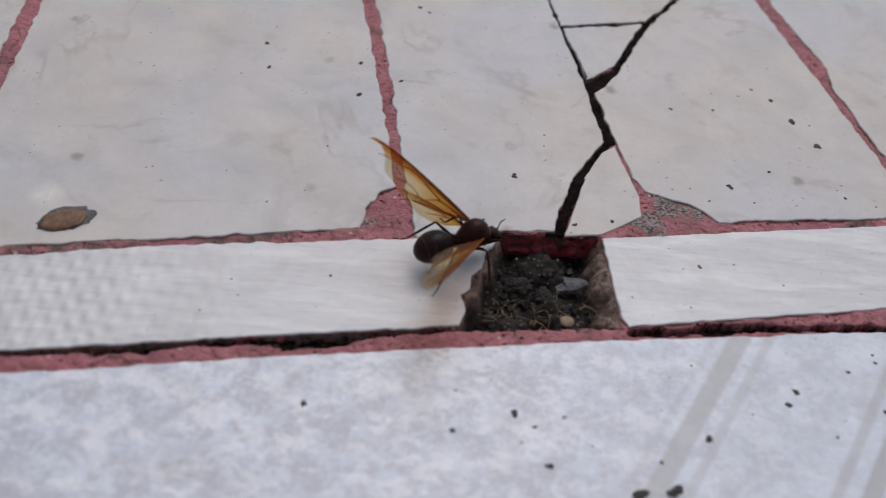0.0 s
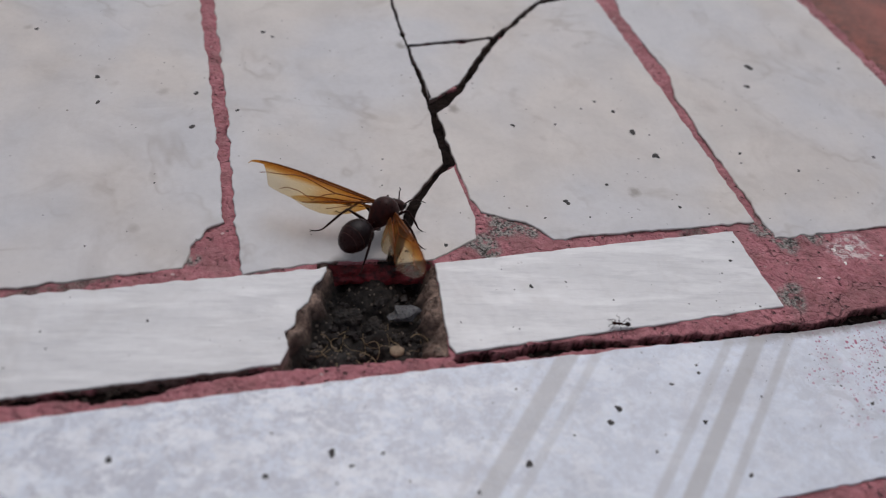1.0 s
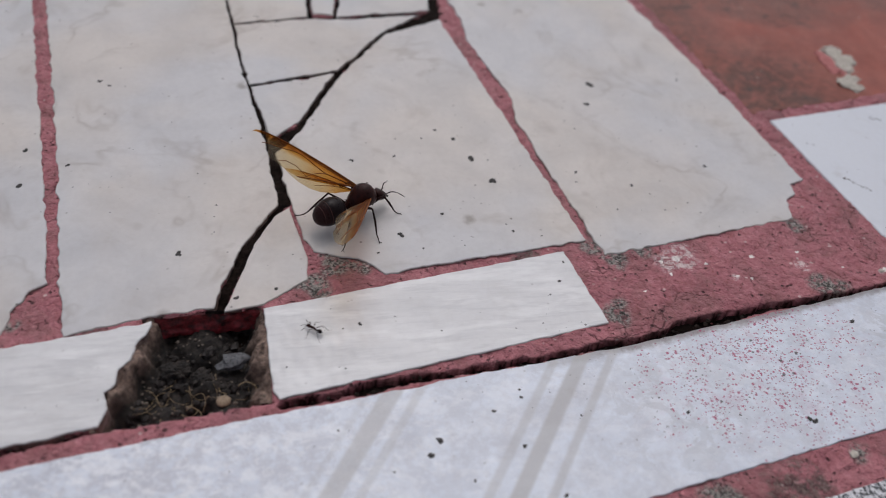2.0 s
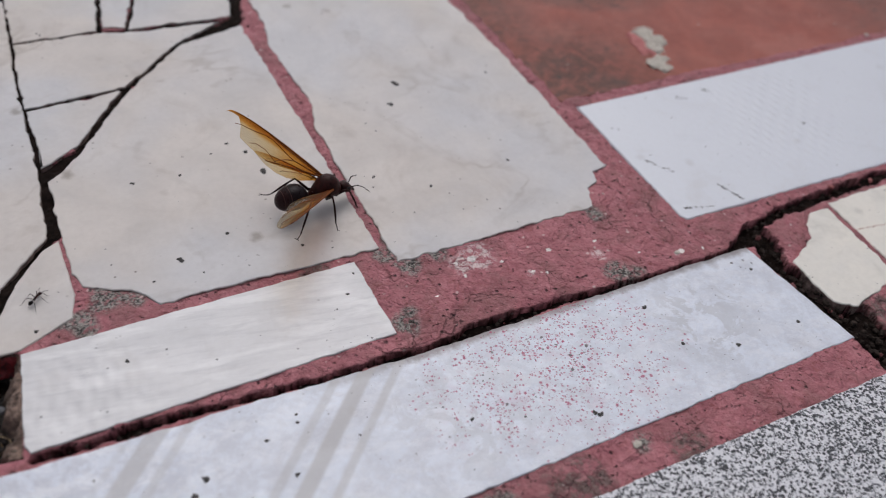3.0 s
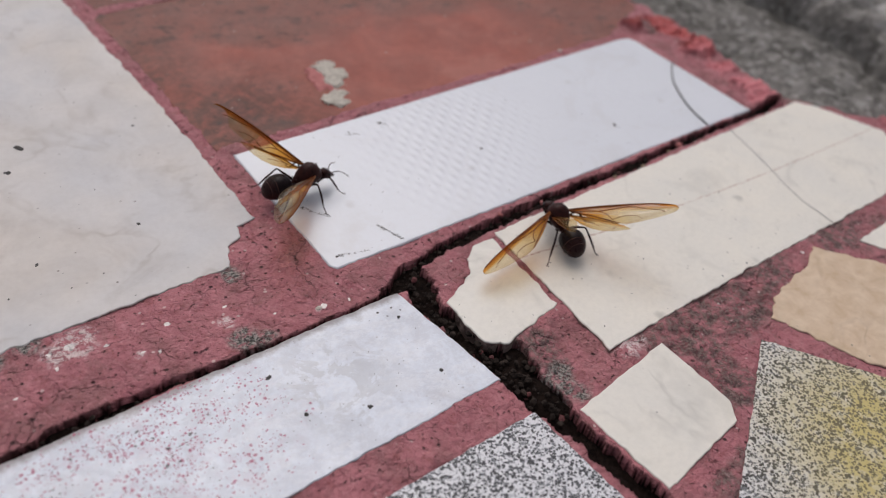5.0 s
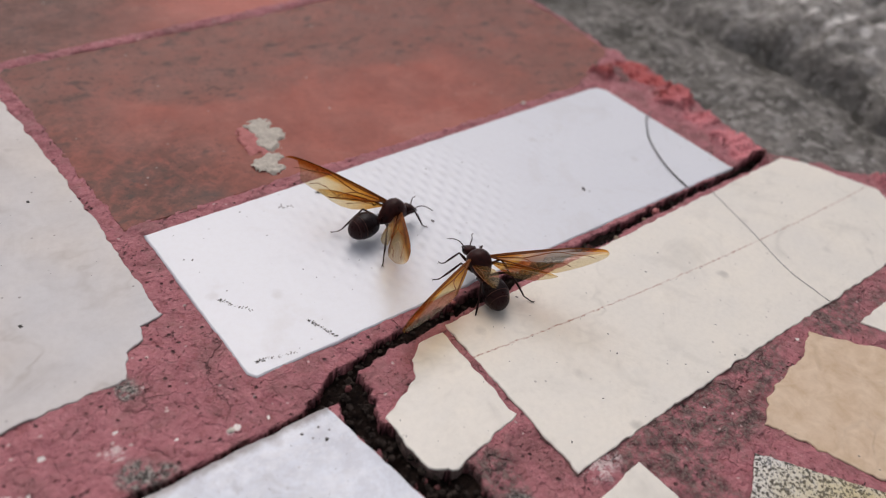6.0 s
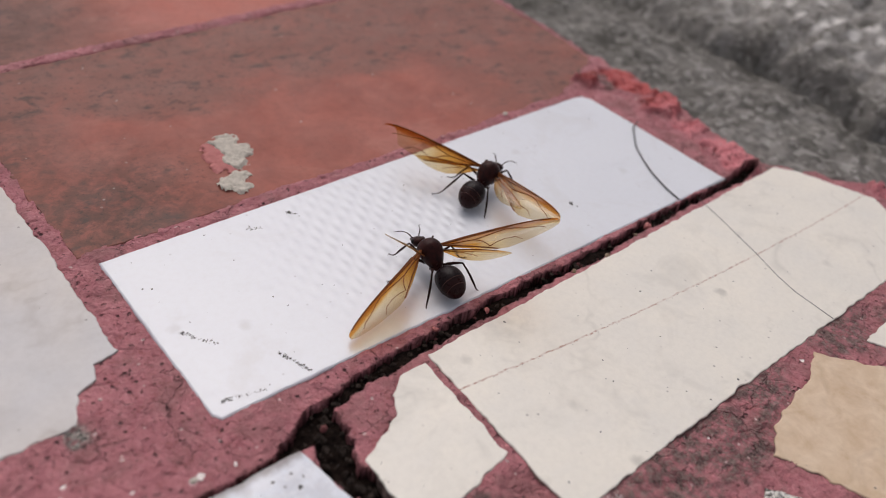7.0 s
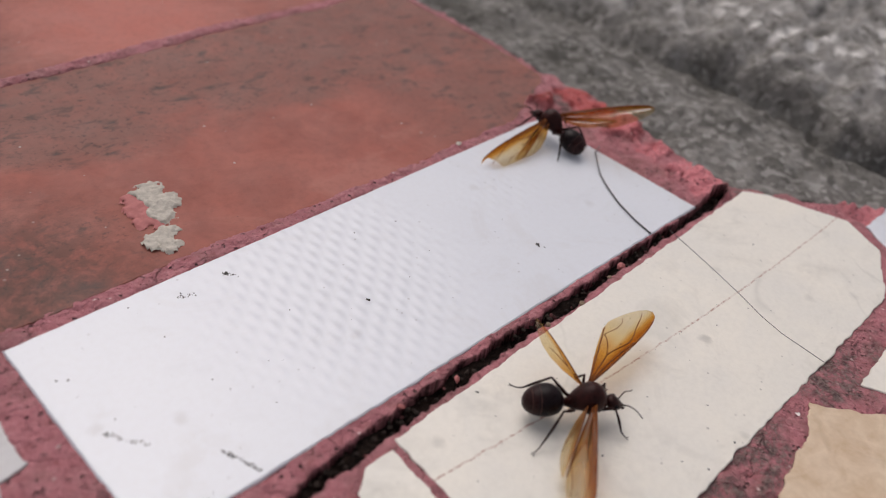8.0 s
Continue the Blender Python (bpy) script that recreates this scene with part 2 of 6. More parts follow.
def blue_white():
    """Bluish white tile with crackled frost, grey printed bars and rose paint flecks."""
    k, col, gloss, nor = tile_glaze("blue_white_tile", (0.80, 0.855, 0.94), (0.68, 0.725, 0.80), (0.42, 0.37, 0.35), 0.06, 0.34, (5.0, 5.0, 0.0))
    left = k.ramp(k.op("MULTIPLY", k.op("ADD", k.axis(k.mm, 0), 150.0), 1 / 150.0), (0.35, 1.0), (0.62, 0.35))
    frost = k.ramp(k.noise(3.6, 9, 0.8, 0.25), (0.47, 0.0), (0.53, 1.0))
    col = k.mix(k.op("MULTIPLY", frost, k.op("MULTIPLY", left, 0.75)), col, (0.53, 0.54, 0.59))
    col = k.mix(k.op("MULTIPLY", k.ramp(k.noise(4.5, 9, 0.82, 0.2, k.turned(50, 0.7, 1.3)), (0.49, 0.0), (0.56, 1.0)), k.op("MULTIPLY", left, 0.8)), col, (0.92, 0.94, 0.97))
    col = k.mix(k.op("MULTIPLY", k.op("MULTIPLY", k.ramp(k.noise(9, 6, 0.7, 0.6), (0.52, 0.0), (0.7, 1.0)), left), 0.4), col, (0.42, 0.38, 0.37))
    col = k.mix(k.op("MULTIPLY", k.ramp(k.noise(0.6, 5, 0.8, 0.8), (0.5, 0.0), (0.57, 1.0)), k.op("MULTIPLY", left, 0.3)), col, (0.60, 0.61, 0.67))
    col = k.mix(k.op("MULTIPLY", k.ramp(k.noise(0.7, 6, 0.8, 1.0, k.turned(80)), (0.54, 0.0), (0.6, 1.0)), k.op("MULTIPLY", left, 0.45)), col, (0.96, 0.97, 1.0))
    patch = k.op("MULTIPLY", k.op("MAXIMUM", k.near(8, -27, 4, 10), k.op("MULTIPLY", k.near(-32, -36, 4, 14), 0.7)), k.ramp(k.noise(4.5, 5, 0.7, 1.0), (0.5, 0.0), (0.53, 1.0)))
    col = k.mix(k.op("MULTIPLY", patch, 0.5), col, (0.50, 0.51, 0.53))
    # earth smeared along the cracked upper edge
    off = k.op("SUBTRACT", k.op("ADD", k.op("MULTIPLY", k.op("ADD", k.axis(k.mm, 0), 35.1), 0.166), -24.55), k.axis(k.mm, 1))
    off = k.op("ADD", off, k.op("MULTIPLY", k.op("SUBTRACT", k.noise(2.2, 6, 0.75), 0.5), 2.4))
    smear = k.op("MULTIPLY", k.ramp(k.op("MULTIPLY", off, 0.5), (0.1, 1.0), (0.75, 0.0), ease=True), k.ramp(k.op("MULTIPLY", k.op("ADD", k.axis(k.mm, 0), 60.0), 1 / 80.0), (0.1, 0.0), (0.3, 1.0)))
    col = k.mix(k.op("MULTIPLY", smear, 0.7), col, (0.15, 0.105, 0.085))
    # printed bars: two sets of three, across the strip
    for x_top, y_top, lean, bars in ((-65.0, -29.5, 0.66, ((-6.6, -5.6, 0.3), (-4.4, -1.7, 0.85), (-0.1, 1.2, 0.5))), (-42.0, -26.0, 0.70, ((-4.5, -3.1, 0.65), (-1.2, 1.1, 1.0), (3.6, 4.9, 0.75)))):
        u = k.op("SUBTRACT", k.op("SUBTRACT", k.axis(k.mm, 0), x_top), k.op("MULTIPLY", k.op("SUBTRACT", k.axis(k.mm, 1), y_top), lean))
        u = k.op("MULTIPLY", k.op("ADD", u, 20.0), 1 / 40.0)
        for a, b, how in bars:
            p, q, e = (a + 20) / 40, (b + 20) / 40, 0.006
            band = k.ramp(u, (p - e, 0.0), (p + e, 1.0), (q - e, 1.0), (q + e, 0.0))
            col = k.mix(k.op("MULTIPLY", band, 0.72 * how), col, (0.47, 0.46, 0.45))
    # rose flecks of two sizes, a few dark ones, faint smears
    zone = k.op("MAXIMUM", k.near(-15, -28, 6, 22), k.op("MULTIPLY", k.near(-26, -32, 4, 14), 0.9))
    zone = k.op("MULTIPLY", zone, k.ramp(k.noise(4, 4), (0.35, 0.15), (0.6, 1.0)))
    pale = k.op("MULTIPLY", k.op("MULTIPLY", zone, k.ramp(k.noise(2.5, 5, 0.7), (0.5, 0.0), (0.62, 1.0))), 0.3)
    col = k.mix(pale, col, (0.66, 0.42, 0.52))
    for size, cut, ink in ((0.62, 0.30, (0.40, 0.06, 0.14)), (0.42, 0.12, (0.42, 0.08, 0.18)), (0.3, 0.14, (0.30, 0.06, 0.13)), (0.7, 0.68, (0.06, 0.045, 0.05))):
        vec = k.warped(0.45 * size, 0.55 * size)
        seed = k.cells(size, out="Color", vec=vec)
        dot = k.op("SUBTRACT", k.op("MULTIPLY", k.axis(seed, 2), 0.22), k.op("SUBTRACT", k.cells(size, vec=vec), 0.16))
        dot = k.ramp(k.op("ADD", dot, 0.5), (0.48, 0.0), (0.53, 1.0))
        some = k.ramp(k.op("SUBTRACT", zone, k.axis(seed, 0)), (cut, 0.0), (cut + 0.02, 1.0))
        col = k.mix(k.op("MULTIPLY", k.op("MULTIPLY", dot, some), 0.85), col, ink)
    edge = k.cells(2.6, feature="DISTANCE_TO_EDGE")
    nor = k.bump(edge, 0.03, 0.25, nor)
    return k.done(col, gloss, nor)


def ridged_white():
    """Clean white glossy tile, pressed with fine slanting ridges in part."""
    k, col, gloss, nor = tile_glaze("ridged_white_tile", (0.755, 0.785, 0.83), (0.735, 0.765, 0.815), (0.6, 0.58, 0.56), 0.0, 0.2, (9.0, 9.0, 0.0), 0.3, 0.012, 0.08)
    zone = k.op("MAXIMUM", k.near(50, 18, 10, 24), k.op("MULTIPLY", k.near(88, 24, 3, 12), 0.7))
    nor = ripples(k, zone, nor, 0.24, 2.2)
    return k.done(col, 0.3, nor, Coat_Weight=0.3, Coat_Roughness=0.2)


def ivory(lined=False):
    """lined: with a printed brown dotted line."""
    k, col, gloss, nor = tile_glaze("ivory_tile", (0.89, 0.845, 0.745), (0.81, 0.785, 0.715), (0.44, 0.42, 0.36), 0.3, 0.36, (8.0, 8.0, 0.0), wear=0.2)
    if lined:
        x = k.op("SUBTRACT", k.axis(k.mm, 0), 46.8)
        curve = k.op("ADD", k.op("MULTIPLY", x, 0.035), k.op("MULTIPLY", k.op("MULTIPLY", x, x), 0.00063))
        off = k.op("ABSOLUTE", k.op("SUBTRACT", k.op("ADD", k.axis(k.mm, 1), 14.9), k.op("ADD", curve, k.op("MULTIPLY", k.op("SUBTRACT", k.noise(1.5, 2), 0.5), 0.6))))
        band = k.ramp(off, (0.06, 1.0), (0.2, 0.0))
        col = k.mix(k.op("MULTIPLY", band, k.ramp(k.noise(0.7, 3, 0.6), (0.45, 0.15), (0.6, 0.9))), col, (0.44, 0.25, 0.18))
    return k.done(col, gloss, nor)


def beige():
    return Net.done(*tile_glaze("beige_stone_tile", (0.78, 0.63, 0.47), (0.60, 0.43, 0.27), (0.36, 0.24, 0.14), 0.35, 0.45, (2.0, 2.0, 0.0), 0.8))


def terrazzo(name, yellow):
    """White ground with small black and grey chips; part of one is stained yellow."""
    k = Net(name)
    vec = k.warped(0.36, 0.42)
    seed = k.cells(0.37, out="Color", vec=vec)
    n = k.op("SUBTRACT", k.op("MULTIPLY", k.axis(seed, 0), 0.66), k.cells(0.37, vec=vec))
    chips = k.ramp(k.op("ADD", n, 0.7), (0.52, 0.0), (0.6, 1.0))
    tone = k.mix(k.ramp(k.axis(seed, 1), (0.6, 0.0), (1.0, 1.0)), (0.035, 0.036, 0.042), (0.20, 0.21, 0.23))
    ground = k.mix(k.noise(3, 3), (0.82, 0.82, 0.84), (0.7, 0.7, 0.72))
    faint = k.ramp(k.noise(0.5, 2, 0.5, 0.3, k.turned(40)), (0.4, 1.0), (0.46, 0.0))
    ground = k.mix(k.op("MULTIPLY", faint, 0.6), ground, (0.34, 0.35, 0.38))
    if yellow:
        z = k.op("MULTIPLY", k.near(76, -68, 10, 29), k.ramp(k.noise(4, 5, 0.7), (0.28, 0.3), (0.52, 1.0)))
        ground = k.mix(k.op("MULTIPLY", z, 0.9), ground, (0.60, 0.49, 0.15))
        tone = k.mix(k.op("MULTIPLY", z, 0.7), tone, (0.25, 0.2, 0.08))
    return k.done(k.mix(chips, ground, tone), 0.42, k.bump(n, 0.04, 0.4))


def terracotta():
    """Orange-red clay, browned by damp in the far band and the near corner, with soot smudges."""
    k = Net("terracotta_tile")
    x, y = k.axis(k.mm, 0), k.axis(k.mm, 1)
    wave = k.op("MULTIPLY", k.op("SUBTRACT", k.noise(20, 6, 0.6, 0.5), 0.5), 36.0)
    band = k.op("ADD", k.op("SUBTRACT", k.op("SUBTRACT", y, k.op("MULTIPLY", x, 0.02)), 57.0), wave)
    band = k.op("MULTIPLY", k.ramp(k.op("MULTIPLY", band, 0.05), (0.0, 0.0), (0.35, 1.0)), k.ramp(k.op("MULTIPLY", k.op("SUBTRACT", y, k.op("MULTIPLY", x, 0.2)), 0.01), (0.78, 1.0), (0.82, 0.0)))
    brown = k.op("MAXIMUM", band, k.op("MAXIMUM", k.near(108, 52, 8, 30), k.near(4, 100, 12, 30)))
    brown = k.op("MULTIPLY", brown, k.ramp(k.noise(5, 6, 0.65, 0.4), (0.3, 0.55), (0.55, 1.0)))
    clay = k.mix(k.ramp(k.noise(11, 6, 0.65, 0.6), (0.38, 0.0), (0.62, 1.0)), (0.40, 0.125, 0.092), (0.31, 0.094, 0.069))
    clay = k.mix(k.op("MULTIPLY", k.ramp(k.noise(16, 5, 0.6, 0.8, k.turned(25, 0.6, 1.0)), (0.54, 0.0), (0.64, 1.0)), 0.6), clay, (0.44, 0.165, 0.13))
    clay = k.mix(k.op("MULTIPLY", k.near(54, 102, 10, 26), 0.8), clay, (0.52, 0.165, 0.125))
    col = k.mix(k.op("MULTIPLY", brown, 0.85), clay, k.mix(k.noise(3, 5, 0.7), (0.265, 0.12, 0.094), (0.18, 0.08, 0.064)))
    corner = k.op("MULTIPLY", k.op("MAXIMUM", k.near(14, 34, 6, 24), k.op("MULTIPLY", k.near(2, 52, 3, 18), 0.8)), k.ramp(k.noise(3.2, 7, 0.75, 0.3), (0.36, 0.25), (0.56, 1.0)))
    col = k.mix(k.op("MULTIPLY", corner, 0.9), col, (0.105, 0.055, 0.042))
    damp = k.op("MULTIPLY", k.near(6, 98, 8, 26), k.ramp(k.noise(4, 6, 0.7), (0.35, 0.3), (0.55, 1.0)))
    col = k.mix(k.op("MULTIPLY", damp, 0.75), col, (0.135, 0.068, 0.054))
    zone = k.op("MAXIMUM", brown, k.op("MAXIMUM", corner, k.near(27, 41, 1, 8)))
    soot = k.op("MULTIPLY", zone, k.ramp(k.noise(3.4, 5, 0.6, 0.5, k.turned(15, 0.6, 1.2)), (0.56, 0.0), (0.66, 1.0)))
    col = k.mix(k.op("MULTIPLY", soot, 0.8), col, (0.075, 0.052, 0.045))
    spot = k.op("MULTIPLY", zone, k.ramp(k.noise(0.9, 4, 0.7), (0.56, 0.0), (0.64, 1.0)))
    col = k.mix(k.op("MULTIPLY", spot, 0.6), col, (0.045, 0.034, 0.03))
    col = k.mix(k.op("MULTIPLY", k.ramp(k.noise(1.3, 6, 0.75), (0.48, 0.0), (0.7, 1.0)), 0.3), col, (0.16, 0.06, 0.045))
    fleck = k.ramp(k.cells(3.2), (0.05, 1.0), (0.08, 0.0))
    col = k.mix(k.op("MULTIPLY", fleck, k.ramp(k.noise(9), (0.5, 0.0), (0.6, 1.0))), col, (0.5, 0.4, 0.36))
    return k.done(col, k.ramp(k.noise(8, 4), (0.3, 0.45), (0.7, 0.65)), k.bump(k.noise(1.4, 6, 0.7), 0.1, 0.7), Specular_IOR_Level=0.25)


def mortar_rose():
    """Rose-tinted cement with pores, hairline cracks, grey patches, white lime spots and grime."""
    k = Net("rose_mortar")
    sound = k.op("SUBTRACT", 1.0, k.attr("earth_shade"))
    col = k.mix(k.ramp(k.noise(6, 6, 0.65), (0.3, 0.0), (0.7, 1.0)), (0.51, 0.19, 0.21), (0.39, 0.132, 0.152))
    col = k.mix(k.op("MULTIPLY", k.ramp(k.noise(1.1, 5, 0.75), (0.52, 0.0), (0.7, 1.0)), 0.4), col, (0.60, 0.30, 0.30))
    col = k.mix(k.op("MULTIPLY", k.ramp(k.noise(1.7, 6, 0.75, 0.6, k.turned(30)), (0.36, 1.0), (0.46, 0.0)), 0.6), col, (0.30, 0.085, 0.085))
    col = k.mix(k.op("MULTIPLY", k.ramp(k.noise(8, 6, 0.7, 0.4), (0.47, 0.0), (0.62, 1.0)), 0.55), col, (0.235, 0.105, 0.10))
    bright = k.attr("bright")
    col = k.mix(k.op("MULTIPLY", bright, 0.9), col, k.mix(k.ramp(k.op("ADD", k.op("MULTIPLY", k.axis(k.mm, 1), 0.02), k.op("MULTIPLY", k.noise(4, 5), 0.5)), (0.7, 0.0), (1.1, 1.0)), (0.72, 0.235, 0.26), (0.52, 0.09, 0.085)))
    pore = k.ramp(k.noise(0.7, 3, 0.6), (0.31, 1.0), (0.38, 0.0))
    pore = k.op("MULTIPLY", pore, k.ramp(k.noise(7, 3), (0.35, 0.3), (0.6, 1.0)))
    col = k.mix(k.op("MULTIPLY", pore, 0.9), col, (0.05, 0.02, 0.02))
    vec = k.warped(0.8, 0.5)
    hole = k.op("MULTIPLY", k.ramp(k.cells(1.4, vec=vec), (0.1, 1.0), (0.2, 0.0)), k.ramp(k.axis(k.cells(1.4, out="Color", vec=vec), 1), (0.68, 0.0), (0.7, 1.0)))
    col = k.mix(k.op("MULTIPLY", hole, 0.8), col, (0.035, 0.015, 0.014))
    grime = k.op("MULTIPLY", k.attr("grime"), k.ramp(k.noise(2.0, 7, 0.8), (0.4, 0.0), (0.54, 1.0)))
    col = k.mix(k.op("MULTIPLY", grime, 0.9), col, k.mix(k.ramp(k.noise(0.5, 4, 0.7), (0.45, 0.0), (0.6, 1.0)), (0.05, 0.035, 0.03), (0.20, 0.15, 0.13)))
    cement = k.op("MULTIPLY", k.attr("cement"), k.ramp(k.noise(1.2, 6, 0.75), (0.4, 0.15), (0.5, 1.0)))
    sand = k.mix(k.ramp(k.noise(0.4, 3, 0.7), (0.42, 0.0), (0.58, 1.0)), (0.04, 0.037, 0.032), (0.36, 0.335, 0.30))
    col = k.mix(cement, col, sand)
    dot = k.ramp(k.cells(1.7, vec=vec), (0.1, 1.0), (0.17, 0.0))
    pick = k.ramp(k.axis(k.cells(1.7, out="Color", vec=vec), 0), (0.8, 0.0), (0.82, 1.0))
    col = k.mix(k.op("MULTIPLY", k.op("MULTIPLY", dot, pick), 0.8), col, (0.66, 0.50, 0.47))
    lime = k.op("MULTIPLY", k.attr("lime"), k.ramp(k.noise(1.1, 6, 0.8), (0.47, 0.0), (0.54, 1.0)))
    col = k.mix(k.op("MULTIPLY", lime, 0.85), col, (0.78, 0.66, 0.64))
    hair = k.ramp(k.cells(8, feature="DISTANCE_TO_EDGE", vec=k.warped(2.2, 3.2)), (0.003, 1.0), (0.012, 0.0))
    hair = k.op("MULTIPLY", hair, k.ramp(k.noise(9, 3), (0.5, 0.0), (0.6, 1.0)))
    col = k.mix(k.op("MULTIPLY", hair, 0.4), col, (0.06, 0.022, 0.022))
    # small shadows and highlights of a lumpy surface, put into the colour
    fine = k.noise(0.9, 4, 0.65)
    col = k.mix(k.op("MULTIPLY", k.ramp(fine, (0.33, 1.0), (0.43, 0.0)), 0.45), col, (0.20, 0.05, 0.058))
    col = k.mix(k.op("MULTIPLY", k.ramp(fine, (0.57, 0.0), (0.7, 1.0)), 0.3), col, (0.74, 0.36, 0.38))
    col = k.mix(k.ramp(k.attr("disc"), (0.3, 0.0), (0.5, 1.0)), col, (0.92, 0.85, 0.81))
    # lips of the cracks: dirt, and recess shade painted in
    rim = k.op("MULTIPLY", k.attr("rim"), k.ramp(k.noise(1.3, 6, 0.75), (0.36, 0.1), (0.6, 1.0)))
    col = k.mix(k.op("MULTIPLY", rim, 0.45), col, (0.10, 0.035, 0.035))
    # crack walls and gaps between lumps: earth, with their shade put into the colour
    col = k.mix(k.attr("earth_shade"), col, k.mix(k.ramp(k.noise(1.0, 5, 0.7), (0.45, 0.0), (0.7, 1.0)), (0.006, 0.005, 0.0045), (0.035, 0.018, 0.014)))
    crease = k.ramp(k.noise(5.5, 4, 0.55, 0.2), (0.47, 1.0), (0.5, 0.0), (0.54, 1.0))
    h = k.op("ADD", k.op("MULTIPLY", k.noise(0.8, 4, 0.62), 0.6), k.op("MULTIPLY", k.noise(2.6, 4, 0.55, 0.4), 1.5))
    h = k.op("ADD", h, k.op("MULTIPLY", crease, 0.2))
    h = k.op("SUBTRACT", h, k.op("ADD", k.op("ADD", k.op("MULTIPLY", pore, 0.6), k.op("MULTIPLY", hair, 0.5)), hole))
    return k.done(col, k.ramp(k.noise(3), (0.3, 0.55), (0.7, 0.8)), k.bump(h, 0.62, 1.0), Specular_IOR_Level=k.op("MULTIPLY", sound, 0.45))


def earth_shade():
    k = Net("dark_earth")
    # near black, so shallow earth passes for the shade of deep cracks too
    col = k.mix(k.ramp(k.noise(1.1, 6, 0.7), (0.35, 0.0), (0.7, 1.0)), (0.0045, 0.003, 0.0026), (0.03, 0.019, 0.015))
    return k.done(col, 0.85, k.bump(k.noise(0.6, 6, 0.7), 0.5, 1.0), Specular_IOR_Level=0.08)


def pit_earth():
    k = Net("grey_earth")
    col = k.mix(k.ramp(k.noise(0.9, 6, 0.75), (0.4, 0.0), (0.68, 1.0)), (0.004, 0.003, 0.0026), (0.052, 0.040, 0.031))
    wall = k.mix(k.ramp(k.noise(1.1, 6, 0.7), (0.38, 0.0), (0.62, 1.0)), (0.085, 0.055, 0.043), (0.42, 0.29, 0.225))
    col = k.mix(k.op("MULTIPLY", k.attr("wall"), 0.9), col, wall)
    return k.done(col, 0.75, k.bump(k.noise(0.6, 6, 0.7), 0.3, 1.0))


def biscuit():
    """The rough unglazed edge of a tile, dirty."""
    k = Net("tile_biscuit")
    col = k.mix(k.ramp(k.noise(1.0, 6, 0.7), (0.35, 0.0), (0.65, 1.0)), (0.10, 0.065, 0.055), (0.40, 0.285, 0.245))
    return k.done(col, 0.85, k.bump(k.noise(0.5, 5, 0.7), 0.2, 1.0))


def concrete(name="weathered_concrete"):
    """Grey concrete with sand grains, dark streaks, darkened bands at the mosaic's edge and the crevice, and pale
    lichen on the raised face.
    """
    k = Net(name)
    face = k.attr("face")
    col = k.mix(k.ramp(k.noise(11, 7, 0.7), (0.38, 0.0), (0.62, 1.0)), (0.14, 0.132, 0.119), (0.32, 0.305, 0.285))
    streak = k.ramp(k.noise(9, 5, 0.6, 0.3, k.turned(-12, 1.0, 0.45)), (0.47, 0.0), (0.6, 1.0))
    col = k.mix(k.op("MULTIPLY", streak, 0.5), col, (0.09, 0.086, 0.074))
    grain = k.cells(1.3, out="Color")
    col = k.mix(k.op("MULTIPLY", k.ramp(k.axis(grain, 0), (0.55, 0.0), (0.8, 1.0)), 0.5), col, (0.46, 0.445, 0.42))
    col = k.mix(k.op("MULTIPLY", k.ramp(k.axis(grain, 1), (0.55, 0.0), (0.75, 1.0)), 0.45), col, (0.08, 0.076, 0.068))
    col = k.mix(k.op("MULTIPLY", k.op("MULTIPLY", face, k.ramp(k.noise(8, 6, 0.7), (0.47, 0.0), (0.6, 1.0))), 0.45), col, (0.13, 0.122, 0.098))
    col = k.mix(k.op("MULTIPLY", k.op("MULTIPLY", face, k.ramp(k.noise(3.5, 6, 0.7), (0.38, 0.0), (0.58, 1.0))), 0.7), col, (0.46, 0.44, 0.415))
    # darker band at the mosaic's edge; along the crevice, shade is painted in
    dark_band = k.op("MULTIPLY", k.attr("dark_band"), k.ramp(k.noise(6, 5, 0.7), (0.36, 0.2), (0.55, 1.0)))
    col = k.mix(k.op("MULTIPLY", dark_band, 0.65), col, (0.085, 0.08, 0.068))
    face = k.op("MULTIPLY", face, k.ramp(k.op("MULTIPLY", k.axis(k.mm, 1), 0.01), (0.4, 1.0), (0.7, 0.35)))
    lichen = k.op("MULTIPLY", k.ramp(k.cells(5.0, vec=k.warped(3.0, 3.0)), (0.2, 1.0), (0.42, 0.0)), k.ramp(k.noise(12, 3), (0.36, 0.0), (0.52, 1.0)))
    col = k.mix(k.op("MULTIPLY", k.op("MULTIPLY", lichen, face), 0.9), col, (0.82, 0.80, 0.77))
    return k.done(col, 0.9, k.bump(k.noise(1.6, 6, 0.7), 0.6, 1.0), Specular_IOR_Level=0.2)


def plain(name, color, rough=0.6, other=None, size=0.5, bump=0.1, **more):
    k = Net(name)
    col = k.mix(k.ramp(k.noise(size, 5, 0.65), (0.35, 0.0), (0.65, 1.0)), color, other or tuple(0.6 * c for c in color))
    return k.done(col, rough, k.bump(k.noise(size * 0.6, 4, 0.6), bump, 0.6), **more)


M_CREAM, M_STRIP, M_BLUE, M_RIDGED, M_IVORY, M_LINED, M_BEIGE = cream_marble(), white_strip(), blue_white(), ridged_white(), ivory(), ivory(True), beige()
M_CHIPS, M_CHIPS_Y, M_TERRA, M_MORTAR = terrazzo("chip_tile", False), terrazzo("yellowed_chip_tile", True), terracotta(), mortar_rose()
M_EARTH, M_PIT, M_BISCUIT, M_CONCRETE = earth_shade(), pit_earth(), biscuit(), concrete()
